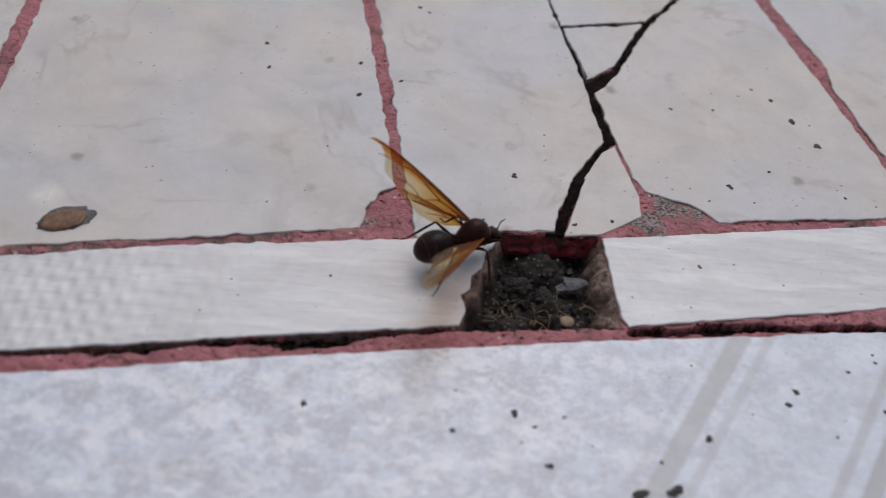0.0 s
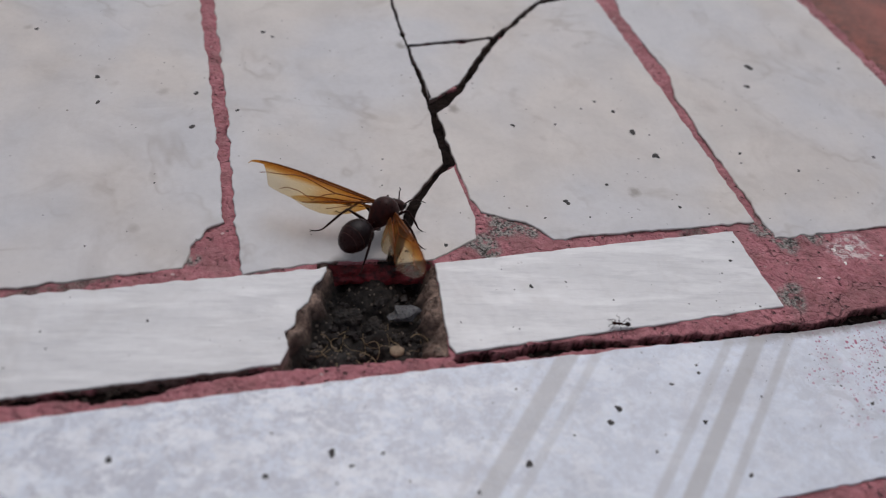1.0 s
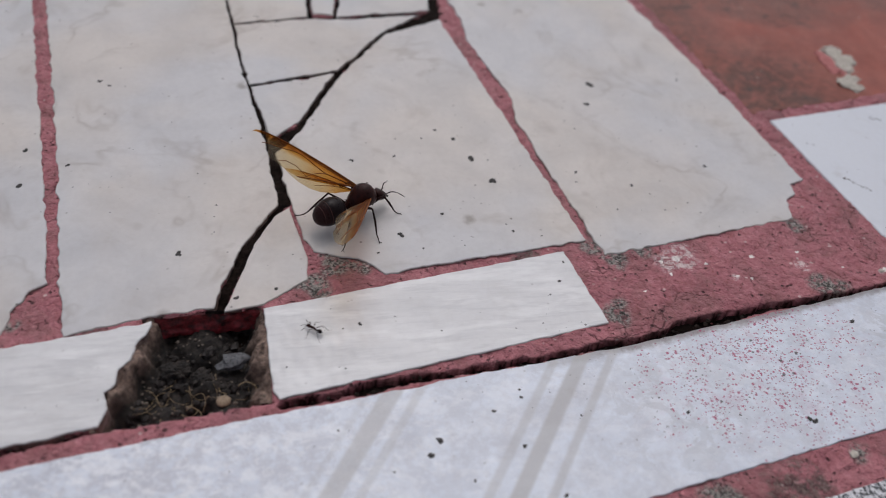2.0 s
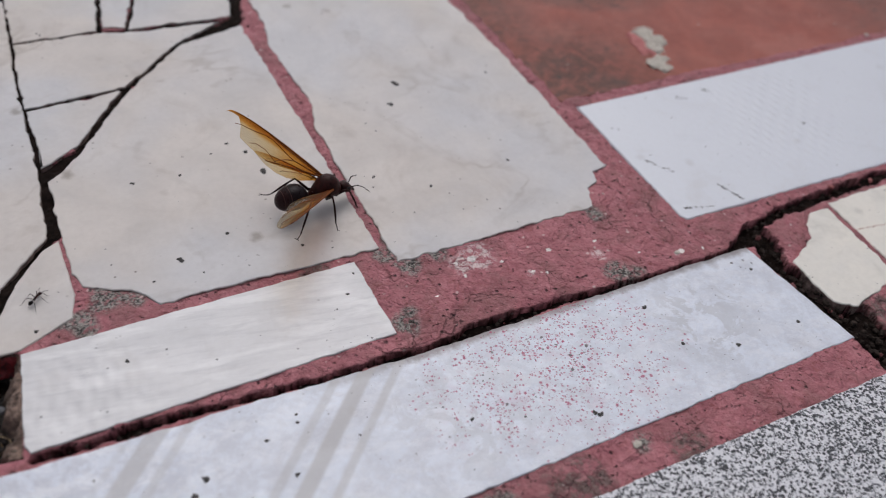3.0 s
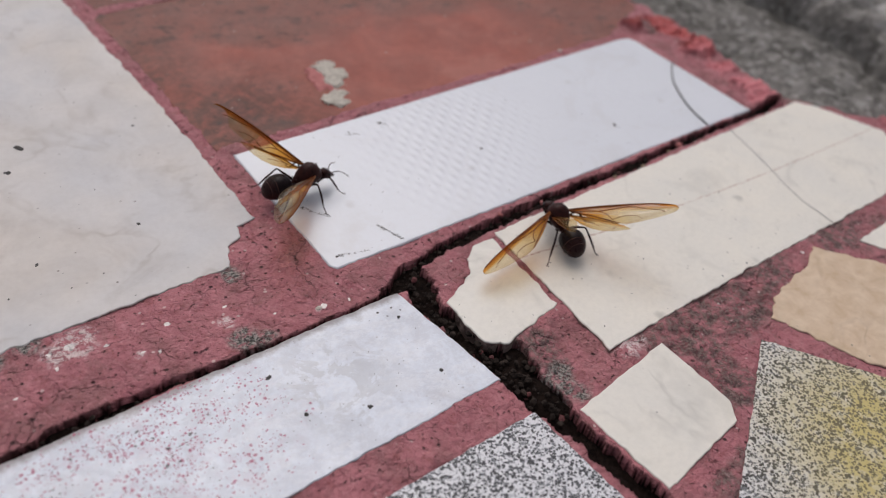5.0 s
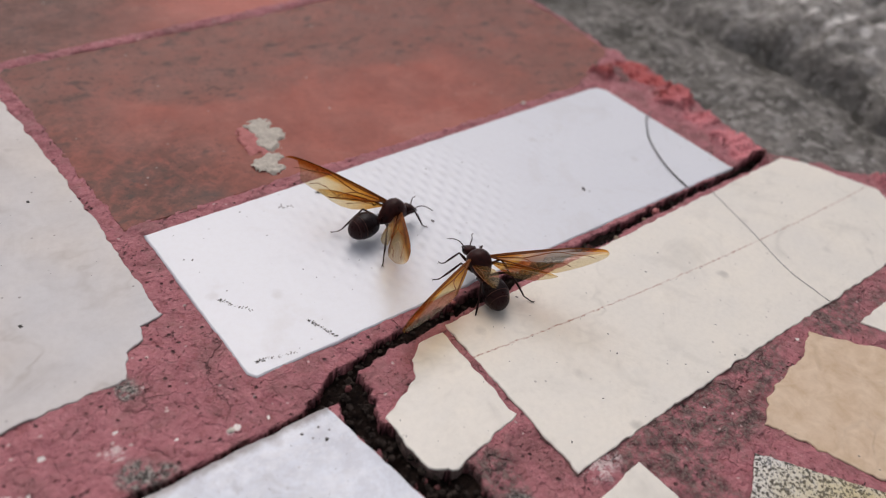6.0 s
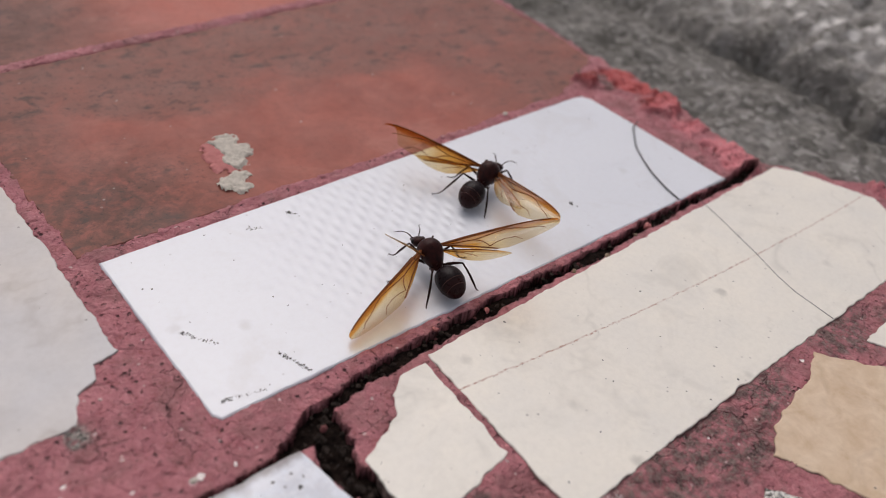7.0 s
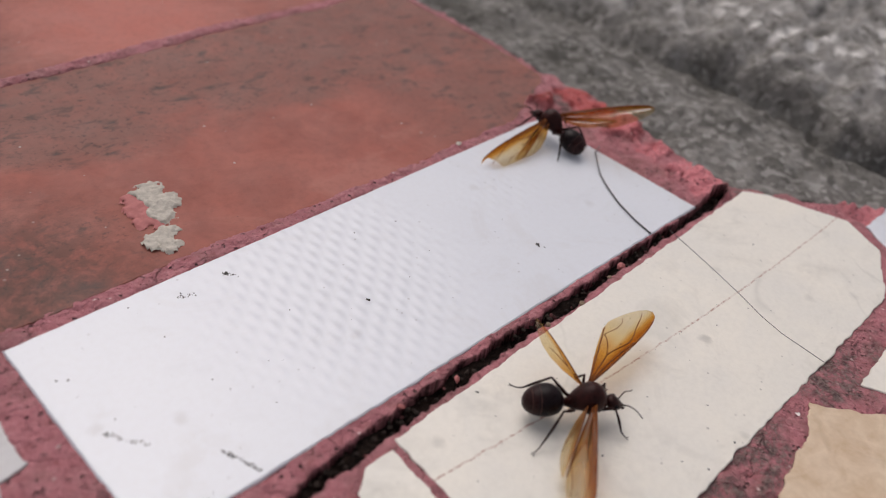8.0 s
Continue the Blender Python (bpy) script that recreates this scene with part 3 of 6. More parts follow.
M_SPECK = plain("soot_speck", (0.025, 0.022, 0.022), 0.7, (0.07, 0.065, 0.06), 0.2)
M_HUSK = plain("brown_husk", (0.26, 0.14, 0.07), 0.6, (0.12, 0.06, 0.035), 0.6)
M_ROOT = plain("dry_rootlet", (0.40, 0.30, 0.17), 0.7, (0.2, 0.13, 0.07), 0.8)
M_PEBBLE = plain("dark_pebble", (0.010, 0.008, 0.0075), 0.55, (0.055, 0.047, 0.042), 0.8, 0.15, Specular_IOR_Level=0.25)
M_CLOD = plain("earth_clod", (0.010, 0.007, 0.006), 0.85, (0.055, 0.042, 0.035), 0.9, 0.2, Specular_IOR_Level=0.1)
M_REDCRUMB = plain("dark_rose_crumb", (0.20, 0.055, 0.055), 0.8, (0.06, 0.02, 0.02), 0.5, 0.2)
M_SLATE = plain("grey_slate_chip", (0.17, 0.175, 0.185), 0.5, (0.04, 0.04, 0.043), 0.35, 0.25)
M_GRAIN = plain("pale_grain", (0.26, 0.21, 0.165), 0.7, (0.11, 0.085, 0.066), 0.4)
M_SEED = plain("tan_seed", (0.36, 0.27, 0.18), 0.6, (0.22, 0.15, 0.09), 0.4)
M_REDPAINT = plain("deep_red_paint", (0.30, 0.028, 0.036), 0.35, (0.02, 0.006, 0.006), 1.0, 0.4)
M_PLASTER = plain("pale_plaster", (0.64, 0.59, 0.51), 0.85, (0.46, 0.42, 0.36), 0.8, 0.3)
M_PINKPAINT = plain("pink_paint", (0.52, 0.18, 0.17), 0.7, (0.42, 0.13, 0.12), 1.5, 0.1)
M_HAIR = plain("grey_hair", (0.09, 0.085, 0.08), 0.45)
M_YELLOW = plain("yellow_crumb", (0.55, 0.36, 0.03), 0.6)

# ---- tiles ----
TILES, OUTLINES, SUNK = [], [], []


def ring_of(outline, rough, seed, step_mm=0.7):
    """The outline walked in short steps with a little wear; corners stay."""
    area = sum(a[0] * b[1] - b[0] * a[1] for a, b in zip(outline, outline[1:] + outline[:1]))
    pts = outline if area > 0 else outline[::-1]
    ring = []
    for (ax, ay), (bx, by) in zip(pts, pts[1:] + pts[:1]):
        length = math.hypot(bx - ax, by - ay)
        nx, ny = (by - ay) / length, -(bx - ax) / length
        n = max(1, int(length / step_mm))
        for i in range(n):
            k = i / n
            x, y = ax + (bx - ax) * k, ay + (by - ay) * k
            w = float(fbm(np.array([x]), np.array([y]), 1.5, seed, 3)[0]) * rough
            w -= max(0.0, float(fbm(np.array([x]), np.array([y]), 5.0, seed + 9, 2)[0]) - 0.75) * rough * 3
            ring.append((x + nx * w, y + ny * w))
    return ring


def tile(outline, material, label, rough=0.17, top=0.0, thick=3.4, bevel=0.16, tip=(0.0, 0.0), seed=0):
    """One piece of tile, glaze on top, biscuit at its broken sides."""
    ring = ring_of(outline, 1.3 * rough, 100 + seed, 0.55)
    n = len(ring)
    cx, cy = sum(p[0] for p in ring) / n, sum(p[1] for p in ring) / n
    bm = bmesh.new()
    rim = bm.verts.layers.float.new("rim")

    def loop(shrink, z):
        out = []
        for i, (x, y) in enumerate(ring):
            px, py = ring[i - 1]
            qx, qy = ring[(i + 1) % n]
            dx, dy = qx - px, qy - py
            l = math.hypot(dx, dy) or 1
            X, Y = x - dy / l * shrink, y + dx / l * shrink
            out.append(bm.verts.new((X * MM, Y * MM, (z + tip[0] * (X - cx) + tip[1] * (Y - cy)) * MM)))
        return out

    rows = [loop(-0.06, top - thick), loop(0.0, top - bevel * 1.3), loop(bevel * 0.3, top - bevel * 0.45), loop(bevel, top)]
    for k, (a, b) in enumerate(zip(rows, rows[1:])):
        for i in range(n):
            f = bm.faces.new((a[i], a[(i + 1) % n], b[(i + 1) % n], b[i]))
            f.material_index = 1 if k == 0 else 0
    bm.faces.new(rows[-1])
    for row, v in zip(rows, (1.0, 1.0, 0.9, 0.0)):
        for vert in row:
            vert[rim] = v
    TILES.append(part("tile", bm, [material, M_BISCUIT], None, label))
    if material is M_TERRA:
        SUNK.append(outline)
    else:
        OUTLINES.append(outline + outline[:1])


CREAM = "cream glazed tile piece with faint veins and soot specks"
BROKEN = "cream tile fragment between dark cracks"
tile([(-173.4, 29.1), (-169.5, -11), (-169, -26), (-200, -32), (-204, 95), (-179.5, 95)], M_CREAM, CREAM, seed=1)
tile([(-170.8, 29.6), (-167.0, -11.4), (-166.3, -25.7), (-157.3, -23.9), (-114.9, -15.9), (-114.6, -12.1), (-113.0, -8.9), (-111.1, -7.5), (-112.5, 1.9), (-116.3, 22.6), (-119.7, 39.3), (-130, 95), (-177, 95)], M_CREAM, "large cream glazed tile with one rounded-off corner", seed=2)
tile([(-127.7, 95), (-117.4, 39.7), (-113.5, 18.4), (-111.2, 3.4), (-109.6, -7.3), (-107.7, -16.7), (-97.9, -14.3), (-89.6, -13.5), (-88.0, -7.9), (-85.4, -1.4), (-80.5, 6.4), (-82.1, 20.3), (-86.5, 45.6), (-90.1, 73.5), (-93.6, 95)], M_CREAM, "large cream glazed tile beside a dark crack", seed=3)
tile([(-79.0, 5.6), (-76.8, -5.2), (-77.1, -9.3), (-83.1, -13.4), (-88.2, -14.2), (-86.5, -9.0), (-84.2, -2.0), (-81.3, 3.6)], M_CREAM, "small cream tile fragment split off by a crack", 0.05, seed=4)
tile([(-80.6, 18.4), (-76.3, 24.3), (-69.0, 39.4), (-58.7, 53.9), (-47.0, 59.5), (-41.4, 30.7), (-34.9, -4.3), (-66.1, -9.0), (-69.8, -5.9), (-75.9, -4.2), (-77.2, -1.3), (-79.0, 8.3)], M_CREAM, "wide cream glazed tile with black soot specks", seed=5)
tile([(-84.3, 36.7), (-69.7, 40.6), (-76.7, 26.3), (-81.6, 21.6)], M_CREAM, BROKEN, 0.2, seed=6)
tile([(-87.5, 57.1), (-73.3, 59.5), (-65.9, 59.3), (-51.0, 61.1), (-59.4, 54.3), (-68.9, 41.5), (-84.8, 37.3)], M_CREAM, BROKEN, 0.2, seed=7)
tile([(-90.0, 73.5), (-87.5, 57.7), (-73.3, 60.1), (-73.2, 68.4), (-73.9, 75.3), (-80.6, 94), (-92.6, 94)], M_CREAM, BROKEN, 0.2, seed=8)
tile([(-65.6, 73.7), (-67.7, 60.2), (-52.2, 62.2), (-48.6, 63.4), (-47.2, 81.7), (-46.8, 94), (-60.3, 94)], M_CREAM, BROKEN, 0.2, seed=9)
tile([(-72.8, 75.2), (-72.4, 61.2), (-68.4, 60.9), (-66.4, 74.9), (-62.5, 94), (-79.4, 94)], M_CREAM, BROKEN, 0.2, seed=10)
tile([(-46.1, 94), (-44.3, 69.4), (-42.6, 58.2), (-42.9, 52.0), (-39.7, 38.4), (-38.2, 32.2), (-39.0, 26.4), (-37.1, 15.2), (-32.9, -7.6), (1.6, -1.7), (2.6, 2.6), (4.7, 4.2), (5.2, 6.6), (8.3, 7.8), (2.0, 43.0), (-4.0, 70.3), (-9, 94)], M_CREAM, "long cream glazed tile with a chipped corner", 0.2, seed=11)
tile([(-175.7, -29.5), (-156.8, -25.1), (-135.3, -21.0), (-97.2, -15.2), (-97.8, -17.4), (-98.9, -18.9), (-99.2, -21.0), (-100.6, -22.4), (-100.8, -24.6), (-101.8, -25.7), (-101.3, -28.0), (-102.0, -30.4), (-131.2, -35.2), (-151.6, -38.6), (-175, -42.8)], M_STRIP, "white streaked tile strip broken off at a pit", 0.13, seed=12)
tile([(-83.1, -14.0), (-39.0, -6.3), (-36.3, -20.4), (-81.4, -28.6), (-82.2, -27.4)], M_STRIP, "white streaked tile strip beside an open pit", 0.08, seed=13)
tile([(22.6, -15.0), (29.0, -34.9), (-12.8, -42.0), (-32.9, -45.2), (-47.1, -47.8), (-91.7, -56.0), (-175, -71), (-176, -46.6), (-150.6, -41.4), (-121.8, -36.6), (-89.5, -31.6), (-48.4, -26.1), (-35.1, -24.5), (20.0, -15.3)], M_BLUE, "long bluish white tile strip with grey bars and rose paint flecks", 0.1, seed=14)
tile([(30.5, -41.3), (35.2, -60.9), (-15.0, -69.5), (-20.5, -49.2)], M_CHIPS, "black and white chip-patterned tile", 0.08, seed=15)
tile([(36.0, -65.0), (40.0, -82.0), (0.0, -90.0), (-8.0, -73.0)], M_IVORY, "ivory tile piece below the chip-patterned tile", seed=16)
tile([(9.9, 24.5), (15.2, -6.4), (16.2, -7.4), (117.1, 7.8), (110.2, 39.6), (108.6, 41.3), (106.6, 41.3)], M_RIDGED, "clean glossy white tile with pressed ridges", 0.04, seed=17, bevel=0.3)
tile([(42.5, -9.1), (38.4, -9.8), (36.2, -12.2), (35.2, -14.8), (31.5, -17.6), (28.6, -19.4), (29.4, -24.2), (30.2, -28.1), (33.4, -29.6), (44.6, -25.5)], M_IVORY, "small ivory tile fragment with broken edges", 0.18, seed=18)
tile([(43.5, -8.1), (129.9, 7.3), (133.7, 4.3), (141.8, -7.5), (139.4, -15.6), (128.0, -23.3), (76.9, -31.0), (46.8, -36.1)], M_LINED, "large ivory tile with a hairline crack and dotted line", 0.14, seed=19)
tile([(55.2, -37.9), (36.5, -43.3), (40.3, -58.0), (56.3, -53.3), (57.8, -50.2)], M_IVORY, "small square ivory tile in rose mortar", 0.1, seed=20)
tile([(96.1, -30.1), (90.0, -33.9), (84.6, -35.2), (80.0, -37.0), (75.6, -40.3), (85.1, -55.3), (95.0, -60.6), (112.0, -44.0)], M_BEIGE, "beige stone-like tile fragment with a broken edge", 0.25, seed=21)
tile([(70.7, -43.2), (58.5, -53.8), (46.7, -63.5), (40.0, -86.0), (76.0, -90.0), (88.3, -60.5)], M_CHIPS_Y, "chip-patterned tile stained yellow", 0.1, seed=22)
tile([(7.6, 26.6), (24.8, 29.6), (49.4, 33.6), (74.3, 37.2), (104.7, 42.9), (112, 47.5), (122.3, 54.5), (120.5, 72.0), (116.8, 88.4), (113.2, 103.5), (93.5, 97.4), (66.9, 93.2), (48, 88.6), (26.0, 84.4), (-1.6, 78.6), (-3.0, 76.4), (-0.5, 65.6), (4.2, 42.8)], M_TERRA, "large terracotta tile with soot stains", 0.2, top=-0.22, seed=23)
tile([(-2.0, 80.6), (25.4, 86.4), (47.0, 90.8), (66.9, 95.4), (93.5, 99.6), (112, 106), (100, 155), (-12, 155), (-7, 100)], M_TERRA, "terracotta tile behind a pink joint", 0.2, top=-0.22, seed=24)
tile([(144.0, -10.2), (162.7, -7.1), (170, -22), (150, -26), (140.9, -16.6)], M_RIDGED, "white tile corner beside the curb", seed=25)
tile([(106.1, -32.1), (124, -28.0), (131, -42), (113, -40.5)], M_IVORY, "ivory tile fragment beside grimy mortar", 0.2, seed=26)

# ---- ground and pavement ----
CURB = [(92, 190), (108, 125), (118.4, 88.4), (124.0, 54.3), (127.7, 35.4), (126.5, 11.9), (133.4, 5.4), (146.2, -4.7), (205, -50), (240, -90)][::-1]
CREVICE = [(120, 200), (140, 110), (149, 73), (153, 58), (158, 43), (161.5, 25), (162.5, 10), (166, 1), (225, -45), (260, -80)][::-1]
PIT = [(-98.2, -14.4), (-83.3, -13.7), (-82.9, -17.4), (-82.3, -28.8), (-103.0, -31.2), (-102.2, -25.8), (-100.6, -21.6), (-98.6, -18.2)]
CRACKS = [
    # half width in mm (0: given at each point), line
    (0, [(-175, -42.90, 0.25), (-150, -38.50, 0.32), (-146, -37.90, 0.36), (-141, -37.20, 0.58), (-137, -36.50, 0.72), (-133, -35.60, 0.36), (-127, -35.00, 0.36), (-124, -34.80, 0.83), (-117, -33.50, 0.83), (-114, -32.80, 0.50), (-110, -32.00, 0.32), (-103, -30.90, 0.32)]),
    (0, [(-81.2, -29.28, 0.35), (-76, -28.65, 0.48), (-70, -27.71, 0.61), (-65, -27.01, 0.61), (-62, -26.87, 0.33), (-58, -26.47, 0.33), (-53, -26.01, 0.42), (-49, -25.66, 0.52), (-45, -25.27, 0.55), (-40, -24.4, 0.39), (-36, -24.01, 0.42), (-31, -23.57, 0.55), (-27.3, -22.56, 0.52), (-25.7, -21.86, 0.74), (-22.8, -21.41, 0.84), (-20.5, -21.01, 0.84), (-17.8, -20.57, 0.74), (-13.6, -19.76, 0.52), (-10, -19.3, 0.61), (-7.6, -19.09, 0.58), (-3.7, -18.92, 0.42), (0, -18.43, 0.45), (4.5, -17.82, 0.42), (10, -16.95, 0.48), (14, -16.32, 0.42), (19.6, -15.16, 0.52), (24, -13.4, 1.5), (26.5, -12, 2.2), (28.2, -10.6, 1)]),
    (0, [(28, -10.8, 0.9), (33, -8.6, 0.8), (39.6, -7.3, 1), (47, -5.5, 0.75), (54.7, -4.2, 0.9), (65.7, -2.2, 0.8), (77.9, -0.4, 0.75), (86.7, 1.5, 0.8), (101.1, 4.2, 0.7), (117, 6.7, 0.7), (125, 8.6, 0.8)]),
    (1.95, [(27.0, -12.5), (25.9, -18.0), (27.6, -24.0), (30.0, -30.3), (31.4, -36.0), (33.8, -44.0)]),
    (1.9, [(30.2, -30.0), (31.6, -36.0)]),
    (1.5, [(33.8, -30.6), (33.6, -33.0), (33.0, -37.0), (34.6, -41.5)]),
    (1.4, [(33.8, -44.0), (36.2, -52.0), (38.6, -60.5), (42.0, -70.0), (45, -85)]),
    (1.2, [(-93.0, 95.0), (-86.2, 45.7), (-81.6, 20.4), (-79.8, 7.8), (-84.5, -0.5), (-87.2, -7.9), (-89.6, -16.0)]),
    (1.15, [(-80.5, 20.4), (-76.5, 24.3), (-69.4, 40.6), (-58.6, 54.5), (-47.9, 61.1), (-46.5, 86.0)]),
    (0.45, [(-83.8, 37.2), (-69.4, 41.2)]),
    (0.45, [(-87.0, 57.4), (-73.0, 59.8), (-66.0, 59.6), (-50.0, 61.8)]),
    (0.45, [(-73.0, 60.5), (-73.2, 72.0), (-78.0, 88.0)]),
    (0.45, [(-67.9, 60.5), (-65.4, 74.5), (-63.0, 88.0)]),
]


CRACK_MAP = {}


def crack_gap(x, y):
    """Distance in mm from the nearest crack's ragged edge, minus inside it."""
    key = (x.shape, float(x.flat[0]), float(y.flat[0]))
    if key in CRACK_MAP:
        return CRACK_MAP[key]
    wob = 0.42 * fbm(x, y, 2.8, 11, 5) + 0.3 * fbm(x, y, 1.1, 13, 3) + 0.25 * value_noise(x, y, 9.0, 5)
    gap = np.full(x.shape, 9.0)
    for half, line in CRACKS:
        xs, ys = [p[0] for p in line], [p[1] for p in line]
        box = (x > min(xs) - 5) & (x < max(xs) + 5) & (y > min(ys) - 5) & (y < max(ys) + 5)
        bx, by, bw = x[box], y[box], wob[box]
        if half:
            d = line_distance(bx, by, line) + bw * min(1.0, half) - half
        else:
            best, wide = np.full(bx.shape, 1e9), np.zeros(bx.shape)
            for (ax, ay, aw), (cx, cy, cw) in zip(line, line[1:]):
                dx, dy = cx - ax, cy - ay
                k = np.clip(((bx - ax) * dx + (by - ay) * dy) / (dx * dx + dy * dy), 0, 1)
                e = np.hypot(bx - ax - k * dx, by - ay - k * dy)
                wide = np.where(e < best, aw + (cw - aw) * k, wide)
                best = np.minimum(best, e)
            d = best + bw * np.minimum(0.8, wide) - wide
        gap[box] = np.minimum(gap[box], d)
    CRACK_MAP[key] = gap
    return gap


def crack_depth(x, y):
    """0 on sound mortar, 1 in a crack."""
    return 1 - step(-0.09, 0.09, crack_gap(x, y))


def blob(*spots):
    def f(x, y):
        v = np.zeros(x.shape)
        for cx, cy, r in spots:
            box = (np.abs(x - cx) < 2 * r) & (np.abs(y - cy) < 2 * r)
            if box.any():
                d = np.hypot(x[box] - cx, y[box] - cy) + 0.35 * r * fbm(x[box], y[box], 3.0, 31, 3)
                v[box] = np.maximum(v[box], 1 - step(0.55 * r, 1.05 * r, d))
        return v
    return f


bright_zone = blob((122.5, 46, 5), (124, 40, 4.5), (123, 32, 4.5), (124, 24, 5), (125.5, 16, 5), (124, 10, 4), (152, -5.5, 7), (146, -8, 3.5), (115, 46.5, 3.5))


def seam(x, y):
    """1 along the edges of the tiles, 0 half a millimetre off."""
    v = np.zeros(x.shape)
    for ring in OUTLINES:
        xs, ys = [p[0] for p in ring], [p[1] for p in ring]
        box = (x > min(xs) - 1) & (x < max(xs) + 1) & (y > min(ys) - 1) & (y < max(ys) + 1)
        v[box] = np.maximum(v[box], 1 - step(0.1, 0.7, line_distance(x[box], y[box], ring) + 0.25 * fbm(x[box], y[box], 2.0, 61, 3)))
    return v


def chunk_gap(x, y):
    """1 in the dark gaps between lumps of red mortar."""
    return step(0.0, 0.2, 0.12 - np.abs(fbm(x, y, 6.5, 18, 3)))


def mortar_height(x, y):
    z = -0.2 + 0.15 * fbm(x, y, 7.0, 3, 4) + 0.10 * fbm(x, y, 2.1, 16, 3) + 0.04 * fbm(x, y, 0.8, 4, 2)
    gap = crack_gap(x, y)
    z = z - (0.16 + 0.25 * fbm(x, y, 3.0, 17, 3)) * (1 - step(-0.1, 0.7, gap)) ** 2
    lumpy = bright_zone(x, y)
    z = z + lumpy * (1.1 + 1.5 * fbm(x, y, 5.0, 8, 4) - 2.6 * chunk_gap(x, y))
    z = z - 0.12 * seam(x, y) * step(-0.2, 0.7, fbm(x, y, 6.0, 71, 3))
    z = np.where(lumpy > 0.05, z, np.minimum(z, -0.03))
    for joint in ([(9, 25.6), (48, 32.3), (106, 42.2), (113, 46)], [(-2, 79.6), (26, 85.4), (67, 94.3), (93, 98.5), (113, 104)], [(8.4, 17), (6.6, 26), (-1, 62), (-5, 80)]):
        z = z + (0.16 + 0.22 * fbm(x, y, 2.0, 14, 4)) * (1 - step(0.7, 1.7, line_distance(x, y, joint)))
    for ring in OUTLINES:
        xs, ys = [p[0] for p in ring], [p[1] for p in ring]
        box = (x > min(xs)) & (x < max(xs)) & (y > min(ys)) & (y < max(ys))
        under = box.copy()
        under[box] = inside(x[box], y[box], ring[:-1])
        under[under] = line_distance(x[under], y[under], ring) > 0.3
        z = np.where(under, np.minimum(z, -0.45), z)
    rough = blob((62, -38, 12), (75, -36, 9), (60, -48, 8), (45, -34, 8))(x, y)
    z = z + rough * 0.35 * (fbm(x, y, 2.5, 9, 4) - 0.4)
    z = z - 0.35 * blob((36.2, -38.9, 4))(x, y)
    for ring in SUNK:
        z = z - 1.2 * (inside(x, y, ring) & (line_distance(x, y, ring + ring[:1]) > 0.45 + 0.35 * fbm(x, y, 2.2, 15, 3)))
    deep = np.maximum(0.45 * crack_depth(x, y), inside(x, y, PIT).astype(float))
    away = step(0.0, 1.2, line_distance(x, y, CURB, True) + 0.8 * fbm(x, y, 3.0, 6, 3))
    return z - 7.0 * np.maximum(deep, away)


cement_zone = blob((-72.9, -6.4, 3.4), (-76.8, -10.4, 3.0), (-69.5, -6.6, 2.4), (-31.0, -7.9, 2.8), (-27.0, -6.4, 2.2), (-34.6, -18.6, 3.0), (-33.5, -16.8, 2.0), (-0.4, -16.6, 3.0), (2.5, -16.0, 1.6), (36.4, -38.6, 4.0), (-114, -14.5, 1.6), (-34.5, -5.6, 2.2), (1.0, -3.0, 2.4), (-10.5, -43.9, 2.0), (-30.5, -47.5, 3.0))
grime_zone = blob((61.2, -38.3, 9), (60.4, -48.1, 6), (36.5, -32.0, 5), (70, -36, 9), (84, -32.0, 7), (104, -28.0, 8), (118, -42, 14), (-130, -18.9, 9), (-148, -22, 9), (-105, -18, 3), (52, -62, 6), (128, 7.5, 3), (-33, -2.5, 1.8), (118, 46, 4.0), (-45, -5.6, 3), (-20, -47, 5), (-5, -45, 3))
lime_zone = blob((-21.2, -8.5, 3.2), (-23.5, -10.0, 2.2), (10.7, -13.8, 0.7), (-13.9, -13.5, 0.8), (-11.1, -43.5, 0.9), (50.5, -35.6, 3.0), (-2, -12, 1.2))

disc_zone = blob((11.5, -13.7, 0.53), (4.6, -12.5, 0.31), (-9.5, -9.5, 0.40), (-11.5, -13.9, 0.53), (-13.5, -13.2, 0.37), (15.5, -13.6, 0.31), (-21.9, -9.0, 0.62), (-24.4, -9.4, 0.37), (-23.8, -12.1, 0.37), (-17.5, -10.5, 0.31), (-1.5, -9.0, 0.28), (-29.0, -15.0, 0.25), (88.0, -34.2, 0.25), (93, -30.6, 0.31), (70, -34.5, 0.25), (50.5, -35.0, 0.62), (57.0, -58.0, 0.37), (-11.1, -43.5, 0.50))


# 1 where crack walls and lump gaps are coloured dark, for earth and shade
def crack_earth_shade(x, y):
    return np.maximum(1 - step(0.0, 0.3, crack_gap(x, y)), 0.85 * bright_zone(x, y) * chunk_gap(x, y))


def crack_rim(x, y):
    """Dirt, and recess shade put into the colour, on the mortar's lips beside the cracks."""
    return 1 - step(0.0, 0.6, crack_gap(x, y) + 0.4 * fbm(x, y, 1.6, 27, 4))


